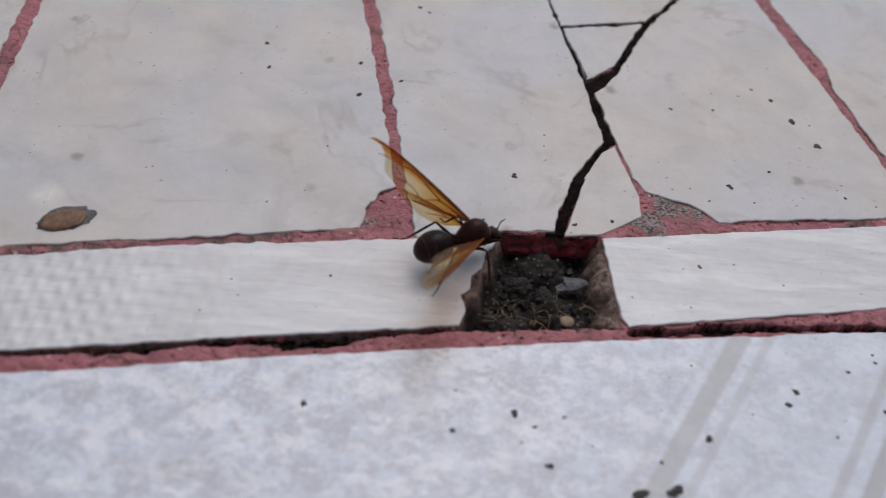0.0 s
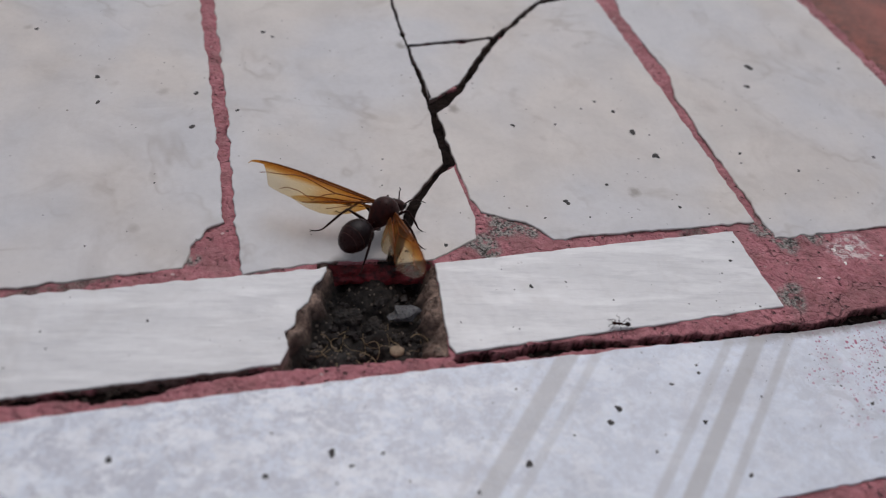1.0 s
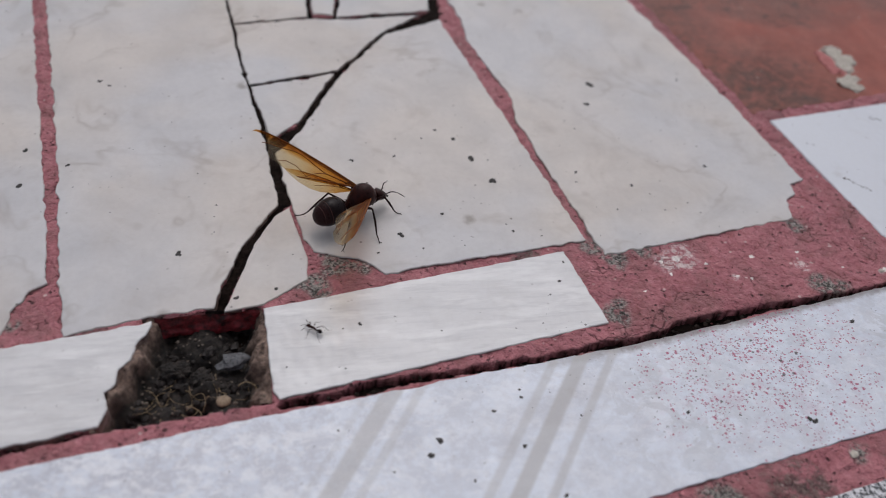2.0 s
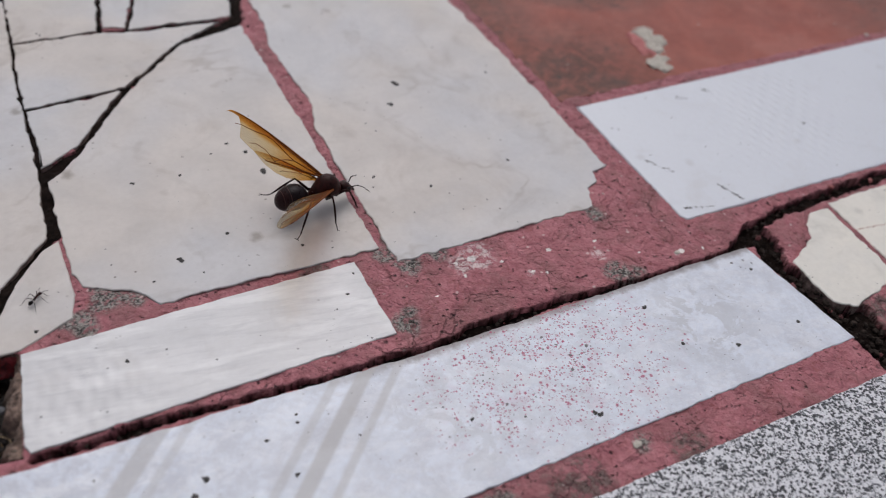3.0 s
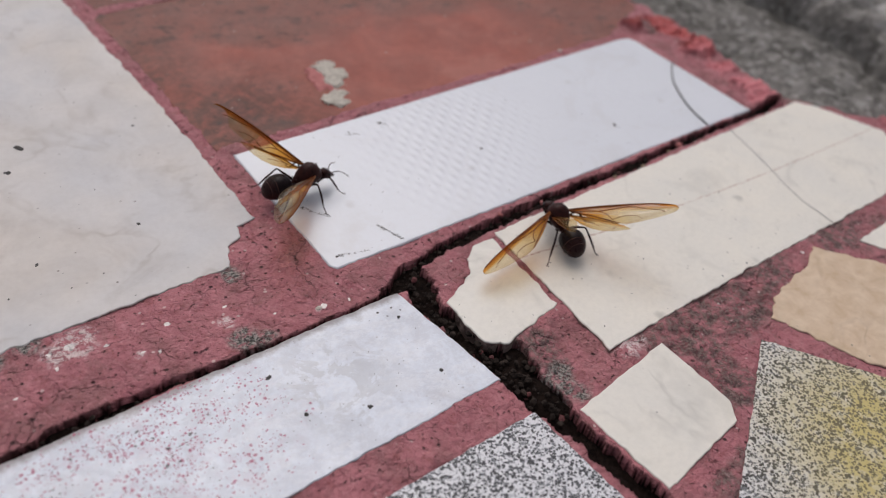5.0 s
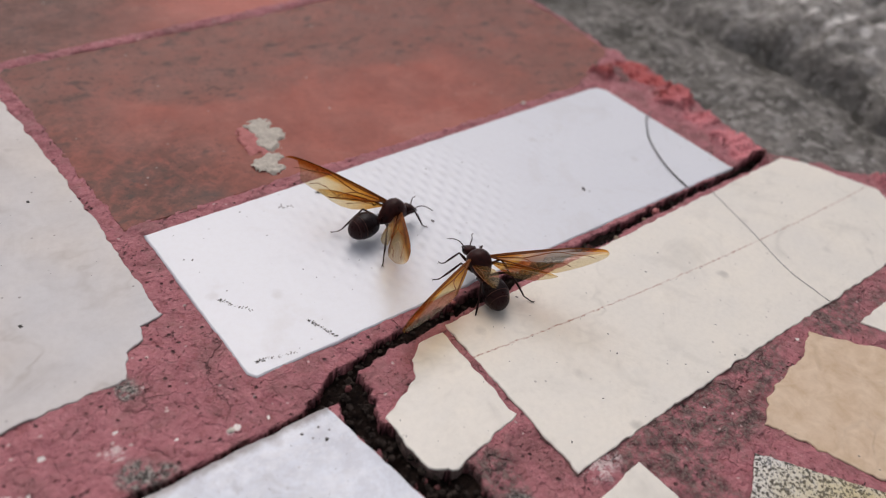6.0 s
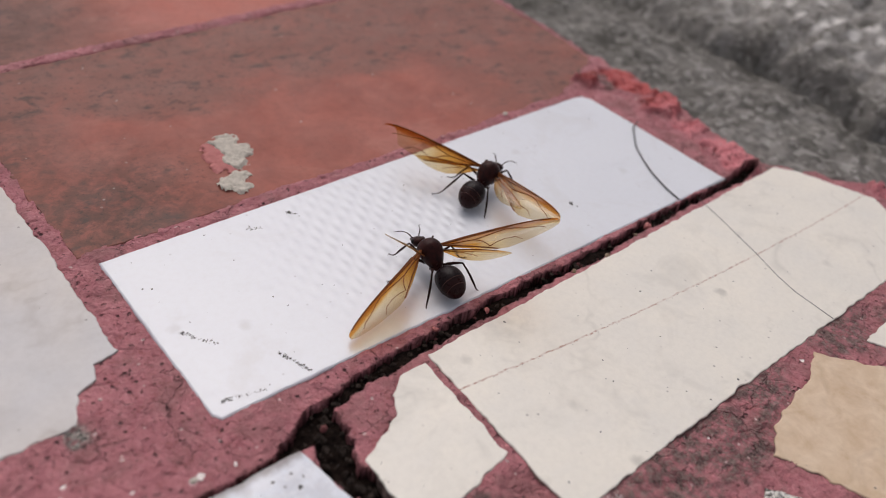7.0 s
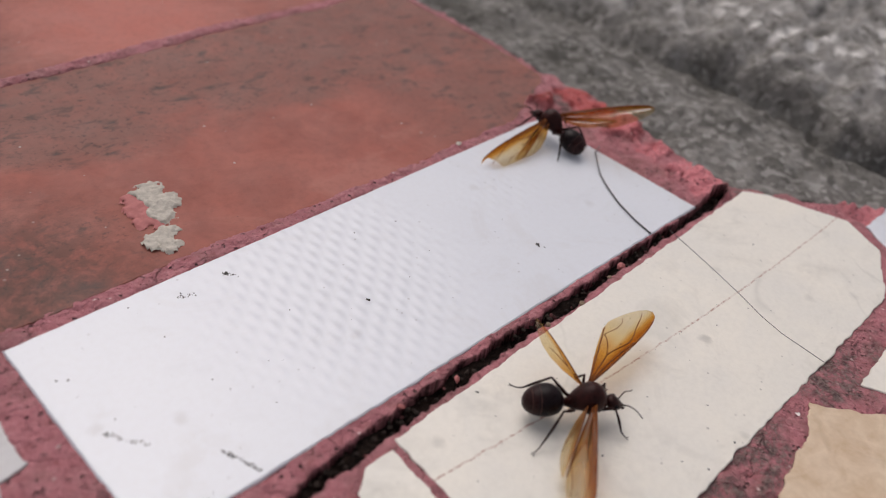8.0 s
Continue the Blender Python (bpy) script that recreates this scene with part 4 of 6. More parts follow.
def off_tiles(x, y):
    """All but what lies well under a tile."""
    free = np.ones(x.shape, bool)
    for ring in [r[:-1] for r in OUTLINES] + SUNK:
        xs, ys = [p[0] for p in ring], [p[1] for p in ring]
        r, c = np.where((y[:, 0] > min(ys)) & (y[:, 0] < max(ys)))[0], np.where((x[0] > min(xs)) & (x[0] < max(xs)))[0]
        cut = (slice(r[0], r[-1] + 1), slice(c[0], c[-1] + 1))
        deep = inside(x[cut], y[cut], ring) & (line_distance(x[cut], y[cut], ring + ring[:1]) > 2.0)
        free[cut] &= ~deep
    return free


pavement = part("pavement", field("pavement", -205, 215, -132, 165, 0.3, mortar_height, off_tiles, (("cement", cement_zone), ("grime", grime_zone), ("lime", lime_zone), ("bright", bright_zone), ("disc", disc_zone), ("rim", crack_rim), ("earth_shade", crack_earth_shade))), M_MORTAR)
tagged(pavement, "rose mortar bed of a broken-tile mosaic pavement, cracked and worn", "pavement", kind="structure")


for ob in TILES:
    ob.parent = pavement


def earth_height(x, y):
    full = step(-15.0, -8.0, y) * (1 - step(-46.0, -40.0, x))
    return -1.75 + 1.15 * full + (0.75 - 0.4 * full) * fbm(x, y, 3.5, 21, 5) + 0.28 * fbm(x, y, 0.9, 22, 2) - 2.9 * inside(x, y, PIT)


def in_cracks(x, y):
    near = inside(x, y, PIT)
    for half, line in CRACKS:
        near |= line_distance(x, y, [p[:2] for p in line]) < (half or 1.5) + 2.5
    return near


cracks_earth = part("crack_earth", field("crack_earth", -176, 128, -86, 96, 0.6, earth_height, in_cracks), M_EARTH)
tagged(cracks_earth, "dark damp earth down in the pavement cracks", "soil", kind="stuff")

bm = bmesh.new()
bmesh.ops.create_grid(bm, x_segments=8, y_segments=8, size=40.0)
bmesh.ops.translate(bm, verts=bm.verts, vec=(0, 0, -0.009))
ground = tagged(part("ground", bm, M_CONCRETE), "grey weathered concrete ground round the mosaic", "ground", kind="structure")


def curb_height(x, y):
    d = line_distance(x, y, CURB, True)
    c = line_distance(x, y, CREVICE, True)
    low = -1.3 + 0.06 * np.maximum(d, 0) + 0.7 * fbm(x, y, 6.0, 41, 5) + 0.35 * fbm(x, y, 2.2, 46, 3)
    c = c + 1.6 * fbm(x, y, 9.0, 44, 4)
    groove = -3.0 * np.exp(-(c / 1.7) ** 2) * (1 - step(38, 62, y))
    rise = 3.0 * step(0.3, 5.0, c) * (1 - step(40, 75, y)) + 13 * (1 - np.exp(-np.maximum(c, 0) / 28)) + 1.8 * step(1, 8, c) * (fbm(x, y, 14.0, 42, 5) + 0.6 * fbm(x, y, 4.0, 43, 3))
    return np.where(d < 0, -6.0 - 0.2 * np.minimum(-d, 8), low + groove + rise)


# the second colour band follows the crevice and paints its shade
curb = part("curb", field("curb", 80, 330, -120, 220, 0.9, curb_height, lambda x, y: line_distance(x, y, CURB, True) > -5, (("face", lambda x, y: step(3, 11, line_distance(x, y, CREVICE, True))), ("dark_band", lambda x, y: np.maximum(step(38, 60, y) * np.exp(-((line_distance(x, y, CURB, True) - 7) / 5.5) ** 2), 0.9 * np.exp(-((line_distance(x, y, CREVICE, True) + 1.5) / 4.5) ** 2))))), M_CONCRETE)
tagged(curb, "rough grey lichen-spotted concrete curb along the mosaic", "curb", kind="structure")
# ---- the pit and what lies in it ----
rng = random.Random(5)
PIT_SIDES = ([(-83.4, -12.5), (-82.9, -20.0), (-82.3, -30.5)], [(-97.4, -14.2), (-100.4, -22.0), (-102.9, -31.5)])


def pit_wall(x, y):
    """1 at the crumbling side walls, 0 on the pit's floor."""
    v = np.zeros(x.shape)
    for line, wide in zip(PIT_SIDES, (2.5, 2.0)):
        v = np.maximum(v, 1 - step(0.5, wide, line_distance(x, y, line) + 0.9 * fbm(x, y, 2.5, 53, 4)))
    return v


def pit_height(x, y):
    return np.minimum(-0.3, earth_height(x, y) + 1.0 + 0.9 * fbm(x, y, 2.4, 51, 4) + 2.9 * pit_wall(x, y))


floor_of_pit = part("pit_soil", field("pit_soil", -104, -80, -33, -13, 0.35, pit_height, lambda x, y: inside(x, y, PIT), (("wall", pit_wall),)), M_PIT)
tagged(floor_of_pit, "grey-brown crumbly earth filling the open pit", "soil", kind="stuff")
bm = bmesh.new()
sheet = []
for i in range(41):
    row = []
    for j in range(11):
        x, d = -97.0 + 13.4 * i / 40, 3.0 * j / 10
        bulge = float(fbm(np.array([x]), np.array([d * 2.0]), 2.4, 55, 4)[0])
        row.append(bm.verts.new((x * MM, (-14.55 + 0.05 * (x + 97) - 0.25 * d - 0.4 * abs(bulge)) * MM, (-0.25 - d) * MM)))
    sheet.append(row)
for i in range(40):
    for j in range(10):
        bm.faces.new((sheet[i][j], sheet[i + 1][j], sheet[i + 1][j + 1], sheet[i][j + 1]))
part("paint_skin", bm, M_REDPAINT, pavement, "deep red paint on the pit's back edge", True)

bm = bmesh.new()
for _ in range(420):
    x, y = rng.uniform(-101, -82), rng.uniform(-30, -15)
    if not inside(np.array([x]), np.array([y]), [(-96.4, -16), (-84.2, -15.4), (-82.8, -28), (-100.6, -30)])[0]:
        continue
    r = rng.choice((0.15, 0.2, 0.25, 0.35, 0.55)) * rng.uniform(0.8, 1.3)
    z = float(earth_height(np.array([x]), np.array([y]))[0]) + 1.2
    lump(bm, (x * MM, y * MM, z * MM), (r * MM, r * 0.8 * MM, r * 0.7 * MM), rng, 0.25, 1, rng.uniform(0, 6))
tagged(part("gravel", bm, M_PEBBLE), "dark gravel crumbs in the pit", "gravel", kind="stuff")
bm = bmesh.new()
for _ in range(150):
    x, y = rng.uniform(-100, -83), rng.uniform(-29.5, -16)
    if inside(np.array([x]), np.array([y]), [(-96.4, -16), (-84.2, -15.4), (-82.8, -28), (-100.6, -30)])[0]:
        r = rng.choice((0.1, 0.13, 0.18, 0.24)) * rng.uniform(0.8, 1.3)
        z = float(pit_height(np.array([x]), np.array([y]))[0]) + 0.12
        lump(bm, (x * MM, y * MM, z * MM), (r * MM, r * 0.8 * MM, r * 0.7 * MM), rng, 0.25, 1, rng.uniform(0, 6))
tagged(part("pale_grains", bm, M_GRAIN), "pale sand grains strewn over the pit earth", "sand", kind="stuff")


def pebble(x, y, z, radii, turn, material, label, kind, level=2, rough=0.12, seed=0):
    bm = bmesh.new()
    lump(bm, (0, 0, 0), [r * MM for r in radii], random.Random(seed), 0.4 * rough, level, radians(turn), 0.8)
    for v in bm.verts:
        v.co *= 1 + 1.8 * rough * noise.noise(v.co / (0.45 * radii[0] * MM) + Vector((seed, 0, 0))) + rough * noise.noise(v.co / (0.16 * radii[0] * MM))
    ob = part(kind, bm, material, None, label)
    ob.location = (x * MM, y * MM, z * MM)
    return tagged(ob, category=kind)


pebble(-87.2, -20.6, -2.6, (2.1, 1.15, 0.7), 20, M_SLATE, "angular grey slate chip in the pit", "stone", 2, 0.22, 3)
pebble(-88.3, -26.4, -2.7, (0.95, 0.9, 0.35), 0, M_SEED, "round tan seed lying on the pit earth", "seed", 2, 0.05, 4)
pebble(-90.2, -18.6, -2.9, (1.0, 0.8, 0.7), 40, M_PEBBLE, "dark stone in the pit", "stone", 3, 0.2, 6)
pebble(-94.4, -21.0, -3.0, (1.9, 1.3, 0.8), 10, M_PIT, "grey earth clod in the pit", "clod", 4, 0.2, 7)
pebble(-91.0, -22.6, -3.0, (1.5, 1.2, 0.8), 70, M_PIT, "grey earth clod in the pit", "clod", 4, 0.2, 8)
pebble(-84.8, -22.0, -3.0, (0.9, 0.7, 0.6), 0, M_PEBBLE, "dark stone in the pit", "stone", 3, 0.2, 9)
pebble(-98.6, -27.0, -2.9, (1.2, 0.6, 0.5), 60, M_PEBBLE, "dark curled flake in the pit", "stone", 1, 0.3, 10)
pebble(-24.9, -21.4, -1.9, (0.55, 0.4, 0.3), 10, M_YELLOW, "tiny yellow crumb in the crack", "crumb", 1, 0.2, 11)
for k, (x, y, r) in enumerate(((92.3, 2.2, 0.8), (80.5, -1.2, 0.55), (55.5, -4.2, 0.5), (73.0, -2.2, 0.45), (46.8, -4.5, 0.5), (88.6, 1.2, 0.4))):
    pebble(x, y, -0.1, (r, r * 0.8, r * 0.7), 30 * k, M_PINKPAINT if k % 2 == 0 else M_SEED, "mortar crumb on the edge of a crack", "crumb", 1, 0.25, 20 + k)
pebble(10.7, -13.8, -0.2, (0.55, 0.45, 0.2), 0, M_PLASTER, "white lime grain set in the mortar", "lime grain", 1, 0.15, 30)
pebble(-11.1, -43.6, -0.15, (0.75, 0.6, 0.22), 20, M_PLASTER, "white lime grain set in the mortar", "lime grain", 1, 0.15, 31)
pebble(88.6, 40.0, 0.0, (0.75, 0.6, 0.5), 20, M_PLASTER, "white crumb on the pink joint", "crumb", 1, 0.15, 32)


def rootlet(seed):
    r = random.Random(seed)
    x, y = r.uniform(-98.5, -86), r.uniform(-29.5, -24)
    a, bend = r.uniform(0, 6.28), r.uniform(-0.5, 0.5)
    pts, z = [], -3.0
    for i in range(12):
        pts.append((x * MM, y * MM, (z + 0.5 * math.sin(i * 0.5 + a)) * MM))
        a += 0.6 * bend + r.uniform(-0.5, 0.5)
        x, y = x + 0.32 * math.cos(a), y + 0.32 * math.sin(a)
        x, y = min(max(x, -99), -83.6), min(max(y, -29.6), -17)
    bm = bmesh.new()
    tube(bm, pts, [r.uniform(0.03, 0.065) * MM] * 12, 5)
    tagged(part("rootlet", bm, M_ROOT, None, "thin dry curled rootlet in the pit", True), category="root", group="rootlets in the pit")


for k in range(22):
    rootlet(k)

# crumbs of earth and mortar down in the cracks
bm, red = bmesh.new(), bmesh.new()
for half, line in CRACKS[:6]:
    pts = [(p[0], p[1], p[2] if len(p) > 2 else half) for p in line]
    for (ax, ay, aw), (cx, cy, cw) in zip(pts, pts[1:]):
        length = math.hypot(cx - ax, cy - ay)
        for _ in range(int(length * 2.2 * max(aw, 0.6))):
            u, wide = rng.random(), rng.uniform(-0.9, 0.9)
            w = aw + (cw - aw) * u
            x, y = ax + (cx - ax) * u - (cy - ay) / length * w * wide, ay + (cy - ay) * u + (cx - ax) / length * w * wide
            r = min(0.55 * w, rng.choice((0.15, 0.2, 0.3, 0.45, 0.6)))
            lump(red if rng.random() < 0.07 else bm, (x * MM, y * MM, rng.uniform(-1.7, -0.6) * MM), (r * MM, r * 0.8 * MM, r * 0.7 * MM), rng, 0.28, 1, rng.uniform(0, 6))
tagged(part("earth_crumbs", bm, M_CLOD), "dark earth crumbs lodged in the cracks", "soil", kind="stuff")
tagged(part("mortar_crumbs", red, M_REDCRUMB), "rose mortar crumbs fallen into the cracks", "crumbs", kind="stuff")

# ---- small things on the tiles ----
GRIT = bmesh.new()


def specks(places, r=0.35, seed=0, z=0.02):
    """Soot specks: flat crusty spots."""
    q = random.Random(seed)
    for x, y, *size in places:
        s = r * (size[0] if size else 1.0) * q.uniform(0.75, 1.2)
        for _ in range(1 if s < 0.3 else 3):
            dx, dy = q.uniform(-0.5, 0.5) * s, q.uniform(-0.5, 0.5) * s
            lump(GRIT, ((x + dx) * MM, (y + dy) * MM, z * MM), (s * q.uniform(0.5, 0.9) * MM, s * q.uniform(0.4, 0.7) * MM, s * 0.22 * MM), q, 0.3, 1, q.uniform(0, 3))


specks([(-68.7, 15.9, 1.1), (-61.7, 16.8, 0.7), (-51.1, 21.0, 1.5), (-48.9, 15.6, 1.5), (-46.5, 9.8, 1.9), (-63.0, -1.4, 1.7), (-72.2, -0.8, 0.7), (-56.6, 21.3, 0.7), (-53.7, 23.4, 0.7), (-56.2, 2.6, 0.7), (-46.5, -0.1, 0.6), (-45.7, -1.7, 0.7), (-66.7, -5.0, 0.6), (-60.1, -4.5, 0.6), (-41.5, -3.1, 0.6), (-46.2, 15.0, 0.8)], 0.42, 1)
specks([(-22.0, 36.2, 1.7), (-24.5, 30.1, 1.6), (-30.2, 25.4, 0.9), (-28.8, 23.1, 0.9), (-32.0, 11.3, 1.0), (-32.6, 9.0, 0.8), (-23.3, 7.6, 1.1), (-27.6, 2.2, 0.9), (-8.5, 11.9, 1.2), (-18.7, -5.4, 0.6), (-3.7, 37.5, 1.0), (-13.0, 22.0, 0.6), (-15.2, 3.0, 0.7)], 0.38, 2)
specks([(-81.4, -10.8, 1.0), (-86.6, -11.9, 0.8), (-133.6, 23.4, 1.1), (-132.0, 17.0, 0.9), (-118.2, 20.5, 1.0), (-117.8, 12.2, 1.7), (-111.7, 16.6, 1.1), (-109.5, 38.5, 1.3), (-107.8, 37.3, 1.0), (-145.7, 35.6, 1.0), (-121.1, -0.4, 0.5), (-133.9, -7.3, 0.6), (-127.5, -12.6, 0.5), (-89.6, 6.4, 0.8), (-89.7, 0.7, 0.9), (-89.7, 4.0, 0.6), (-94.6, -3.2, 1.1)], 0.42, 3)
specks([(-70.6, -17.8, 1.1), (-72.9, -18.5, 0.6), (-65.8, -16.8, 0.8), (-59.8, -19.8, 0.9), (-41.3, -12.4, 1.1), (-43.4, -14.8, 0.8), (-80.3, -24.0, 0.7), (-49.6, -20.3, 0.6), (-45.7, -19.8, 0.7), (-39.9, -20.4, 1.0), (-39.8, -8.8, 0.9), (-129.4, -26.0, 0.7), (-128.2, -28.6, 0.6), (-118.0, -24.3, 0.8), (-132.0, -31.1, 0.5), (-107.0, -27.1, 0.4)], 0.36, 4)
specks([(-62.9, -36.4, 1.3), (-64.2, -38.2, 1.1), (-68.9, -39.8, 0.7), (-74.5, -43.4, 1.4), (-59.7, -42.1, 0.7), (-52.7, -38.1, 1.0), (-51.4, -30.0, 0.7), (-51.6, -31.2, 0.8), (-55.5, -32.9, 0.9), (-74.8, -33.8, 0.8), (-58.1, -39.8, 0.5), (-44.6, -34.6, 0.7), (-80.3, -46.5, 1.0), (-87.7, -45.3, 0.9), (-49.5, -44.9, 0.8)], 0.36, 5)
specks([(-118.8, -42.4, 1.2), (-102.5, -39.4, 0.9), (-102.8, -44.3, 1.4), (-96.1, -41.8, 1.4), (-92.5, -47.7, 1.6), (-90.5, -41.8, 0.8), (-93.8, -43.4, 0.8), (-95.3, -45.4, 0.6), (-83.0, -50.6, 3.0), (-79.5, -50.2, 2.4)], 0.36, 6)
specks([(-27.2, -30.4, 0.8), (-26.3, -30.3, 0.6), (-30.5, -35.6, 0.9), (-23.7, -36.7, 0.9), (-14.5, -38.2, 1.5), (-14.0, -38.7, 1.2), (0.1, -23.2, 1.0), (2.6, -30.5, 1.3), (10.6, -32.4, 1.2), (20.5, -17.5, 1.0), (20.7, -19.5, 0.9), (18.2, -17.8, 0.8), (19.2, -18.8, 0.6), (22.0, -30.5, 1.3), (21.4, -18.3, 0.8), (-33.5, -33.0, 0.7)], 0.36, 7)
specks([(84.7, -6.8, 0.9), (79.6, -9.9, 1.0), (56.5, -7.1, 0.7), (76.1, -18.5, 0.7), (82.5, -23.5, 0.7), (72.4, -27.7, 0.8), (65.2, -18.7, 0.6), (64.1, -22.2, 0.7), (63.3, -21.5, 0.5), (80.7, -29.2, 0.7), (74.4, -30.3, 0.6), (67.3, -10.4, 0.5), (57.0, -28.1, 0.5), (48.9, -32.2, 0.8), (96, -14, 0.6), (118, -4, 0.5)], 0.32, 8)
specks([(83.2, 11.8, 1.5), (83.9, 10.9, 0.9), (53.0, 13.0, 0.9), (66.7, 18.1, 0.6), (58.7, 26.1, 0.6), (65.9, 26.0, 0.7), (29.1, 9.4, 0.7), (30.3, 7.1, 0.7), (42.5, 15.8, 0.5), (78.9, 17.4, 0.6), (26.8, 18.3, 0.5), (13.9, 17.2, 0.8), (14.9, 16.7, 0.8), (24.7, 25.2, 0.9), (31.5, 24.7, 0.9), (38.2, 25.8, 1.0)], 0.34, 9)
q = random.Random(77)
for x0, y0, x1, y1, n in ((16.0, 7.6, 19.6, 4.0, 16), (26.0, -0.3, 28.6, -4.8, 26), (17.0, -4.8, 22.5, -5.4, 18), (31.0, 24.2, 33.0, 23.8, 9), (37.8, 26.0, 39.6, 24.6, 8)):
    specks([(x0 + (x1 - x0) * k + q.uniform(-0.25, 0.25), y0 + (y1 - y0) * k + q.uniform(-0.25, 0.25), q.uniform(0.4, 1.0)) for k in (q.random() ** 1.5 for i in range(3 * n))], 0.2, 78)
specks([(46.8 + 84 * k + q.uniform(-0.3, 0.3), -15.1 + 7.5 * k * (0.4 + 0.6 * k) + q.uniform(-0.15, 0.15), q.uniform(0.4, 1.0)) for k in (q.random() for _ in range(46))], 0.12, 79)
specks([(q.uniform(-165, 30), q.uniform(-52, 60), q.uniform(0.4, 1.0)) for _ in range(240)], 0.16, 80)
specks([(q.uniform(15, 130), q.uniform(-34, 40), q.uniform(0.4, 1.0)) for _ in range(90)], 0.14, 81)
specks([(q.uniform(-45, 26), q.uniform(-40, -16), q.uniform(0.4, 1.0)) for _ in range(160)], 0.13, 83)
specks([(-26 + q.gauss(0, 14), -31 + q.gauss(0, 3.5), q.uniform(0.4, 1.0)) for _ in range(70)], 0.16, 82)
tagged(part("grit", GRIT, M_SPECK), "black soot specks and grit scattered on the tiles", "grit", kind="stuff")

bm = bmesh.new()
hair = [(113.5, 28.9, 0.3), (110.8, 27.4, 0.6), (109.0, 25.0, 0.5), (106.8, 21.8, 0.25), (105.2, 18.1, 0.2), (103.8, 14.0, 0.2), (103.0, 9.5, 0.2), (102.9, 5.8, 0.15)]
tube(bm, [(x * MM, y * MM, z * MM) for x, y, z in hair], [0.13 * MM] * len(hair), 6)
tagged(part("hair", bm, M_HAIR, None, "stray grey hair curved on the white tile", True), category="hair")
bm = bmesh.new()
hair = [(106.9, 5.0, 0.02), (106.4, -1.0, 0.02), (105.8, -6.0, 0.02), (105.1, -11.3, 0.02), (104.2, -16.0, 0.02), (104.0, -20.0, 0.02), (104.9, -26.7, 0.02)]
tube(bm, [(x * MM, y * MM, z * MM) for x, y, z in hair], [0.055 * MM] * len(hair), 5)
tagged(part("hair", bm, M_HAIR, None, "fine dark thread lying across the ivory tile", True), category="hair")

# a flat seed husk and a pale stain of plaster on the terracotta
bm = bmesh.new()
lump(bm, (0, 0, 0), (2.9 * MM, 1.7 * MM, 0.4 * MM), random.Random(3), 0.1, 3, radians(24), 0.3)
husk = tagged(part("seed_husk", bm, M_HUSK, None, "flat dry brown seed husk on a cream tile", True), category="seed")
husk.location = (-151.5 * MM, -18.9 * MM, 0.12 * MM)
bm = bmesh.new()
lump(bm, (0.25 * MM, 0.3 * MM, -0.05 * MM), (3.3 * MM, 2.0 * MM, 0.14 * MM), random.Random(9), 0.16, 3, radians(24), 0.3)
part("rim", bm, M_SLATE, husk, "thin ragged grey rim")


def crust(places, material, label, thick=0.3, seed=0):
    """A crusty splash with a ragged edge."""
    spread = blob(*places)
    xs, ys = [p[0] for p in places], [p[1] for p in places]

    def mask(x, y):
        return spread(x + 0.5 * fbm(x, y, 1.1, 90 + seed, 3), y + 0.5 * fbm(x, y, 1.1, 95 + seed, 3))

    me = field("plaster_splash", min(xs) - 4, max(xs) + 4, min(ys) - 4, max(ys) + 4, 0.2, lambda x, y: -0.26 + thick * np.minimum(1, 1.6 * mask(x, y)) * (1 + 0.5 * fbm(x, y, 1.4, 99 + seed, 4)), lambda x, y: mask(x, y) > 0.06)
    return tagged(part("plaster_splash", me, material, None, label), category="plaster")


crust([(35.8, 47.0, 2.2), (36.9, 44.2, 2.3), (35.8, 41.6, 2.1), (33.0, 36.6, 2.0), (33.6, 34.6, 1.6), (34.6, 37.6, 1.6), (31.6, 35.6, 1.2)], M_PLASTER, "pale plaster splash crusted on terracotta", 0.42, 1)
crust([(33.0, 46.2, 1.6), (32.2, 43.4, 2.0), (32.2, 40.6, 1.8), (33.8, 39.6, 1.5)], M_PINKPAINT, "pink paint splash on terracotta", 0.28, 2)

# ---- ants ----
def chitin(name, color, other, rough=0.34, tail=None):
    """tail: the colour of the hindmost segments."""
    k = Net(name)
    col = k.mix(k.ramp(k.noise(0.9, 5, 0.65), (0.35, 0.0), (0.65, 1.0)), color, other)
    if tail:
        back = k.ramp(k.op("MULTIPLY", k.axis(k.mm, 0), -0.1), (0.57, 0.0), (0.61, 1.0))
        col = k.mix(k.op("MULTIPLY", back, 0.8), col, tail)
    nor = k.bump(k.noise(0.09, 3, 0.7), 0.03, 0.7)
    return k.done(col, k.ramp(k.noise(0.5, 3), (0.3, rough - 0.08), (0.7, rough + 0.14)), nor, Specular_IOR_Level=0.16)


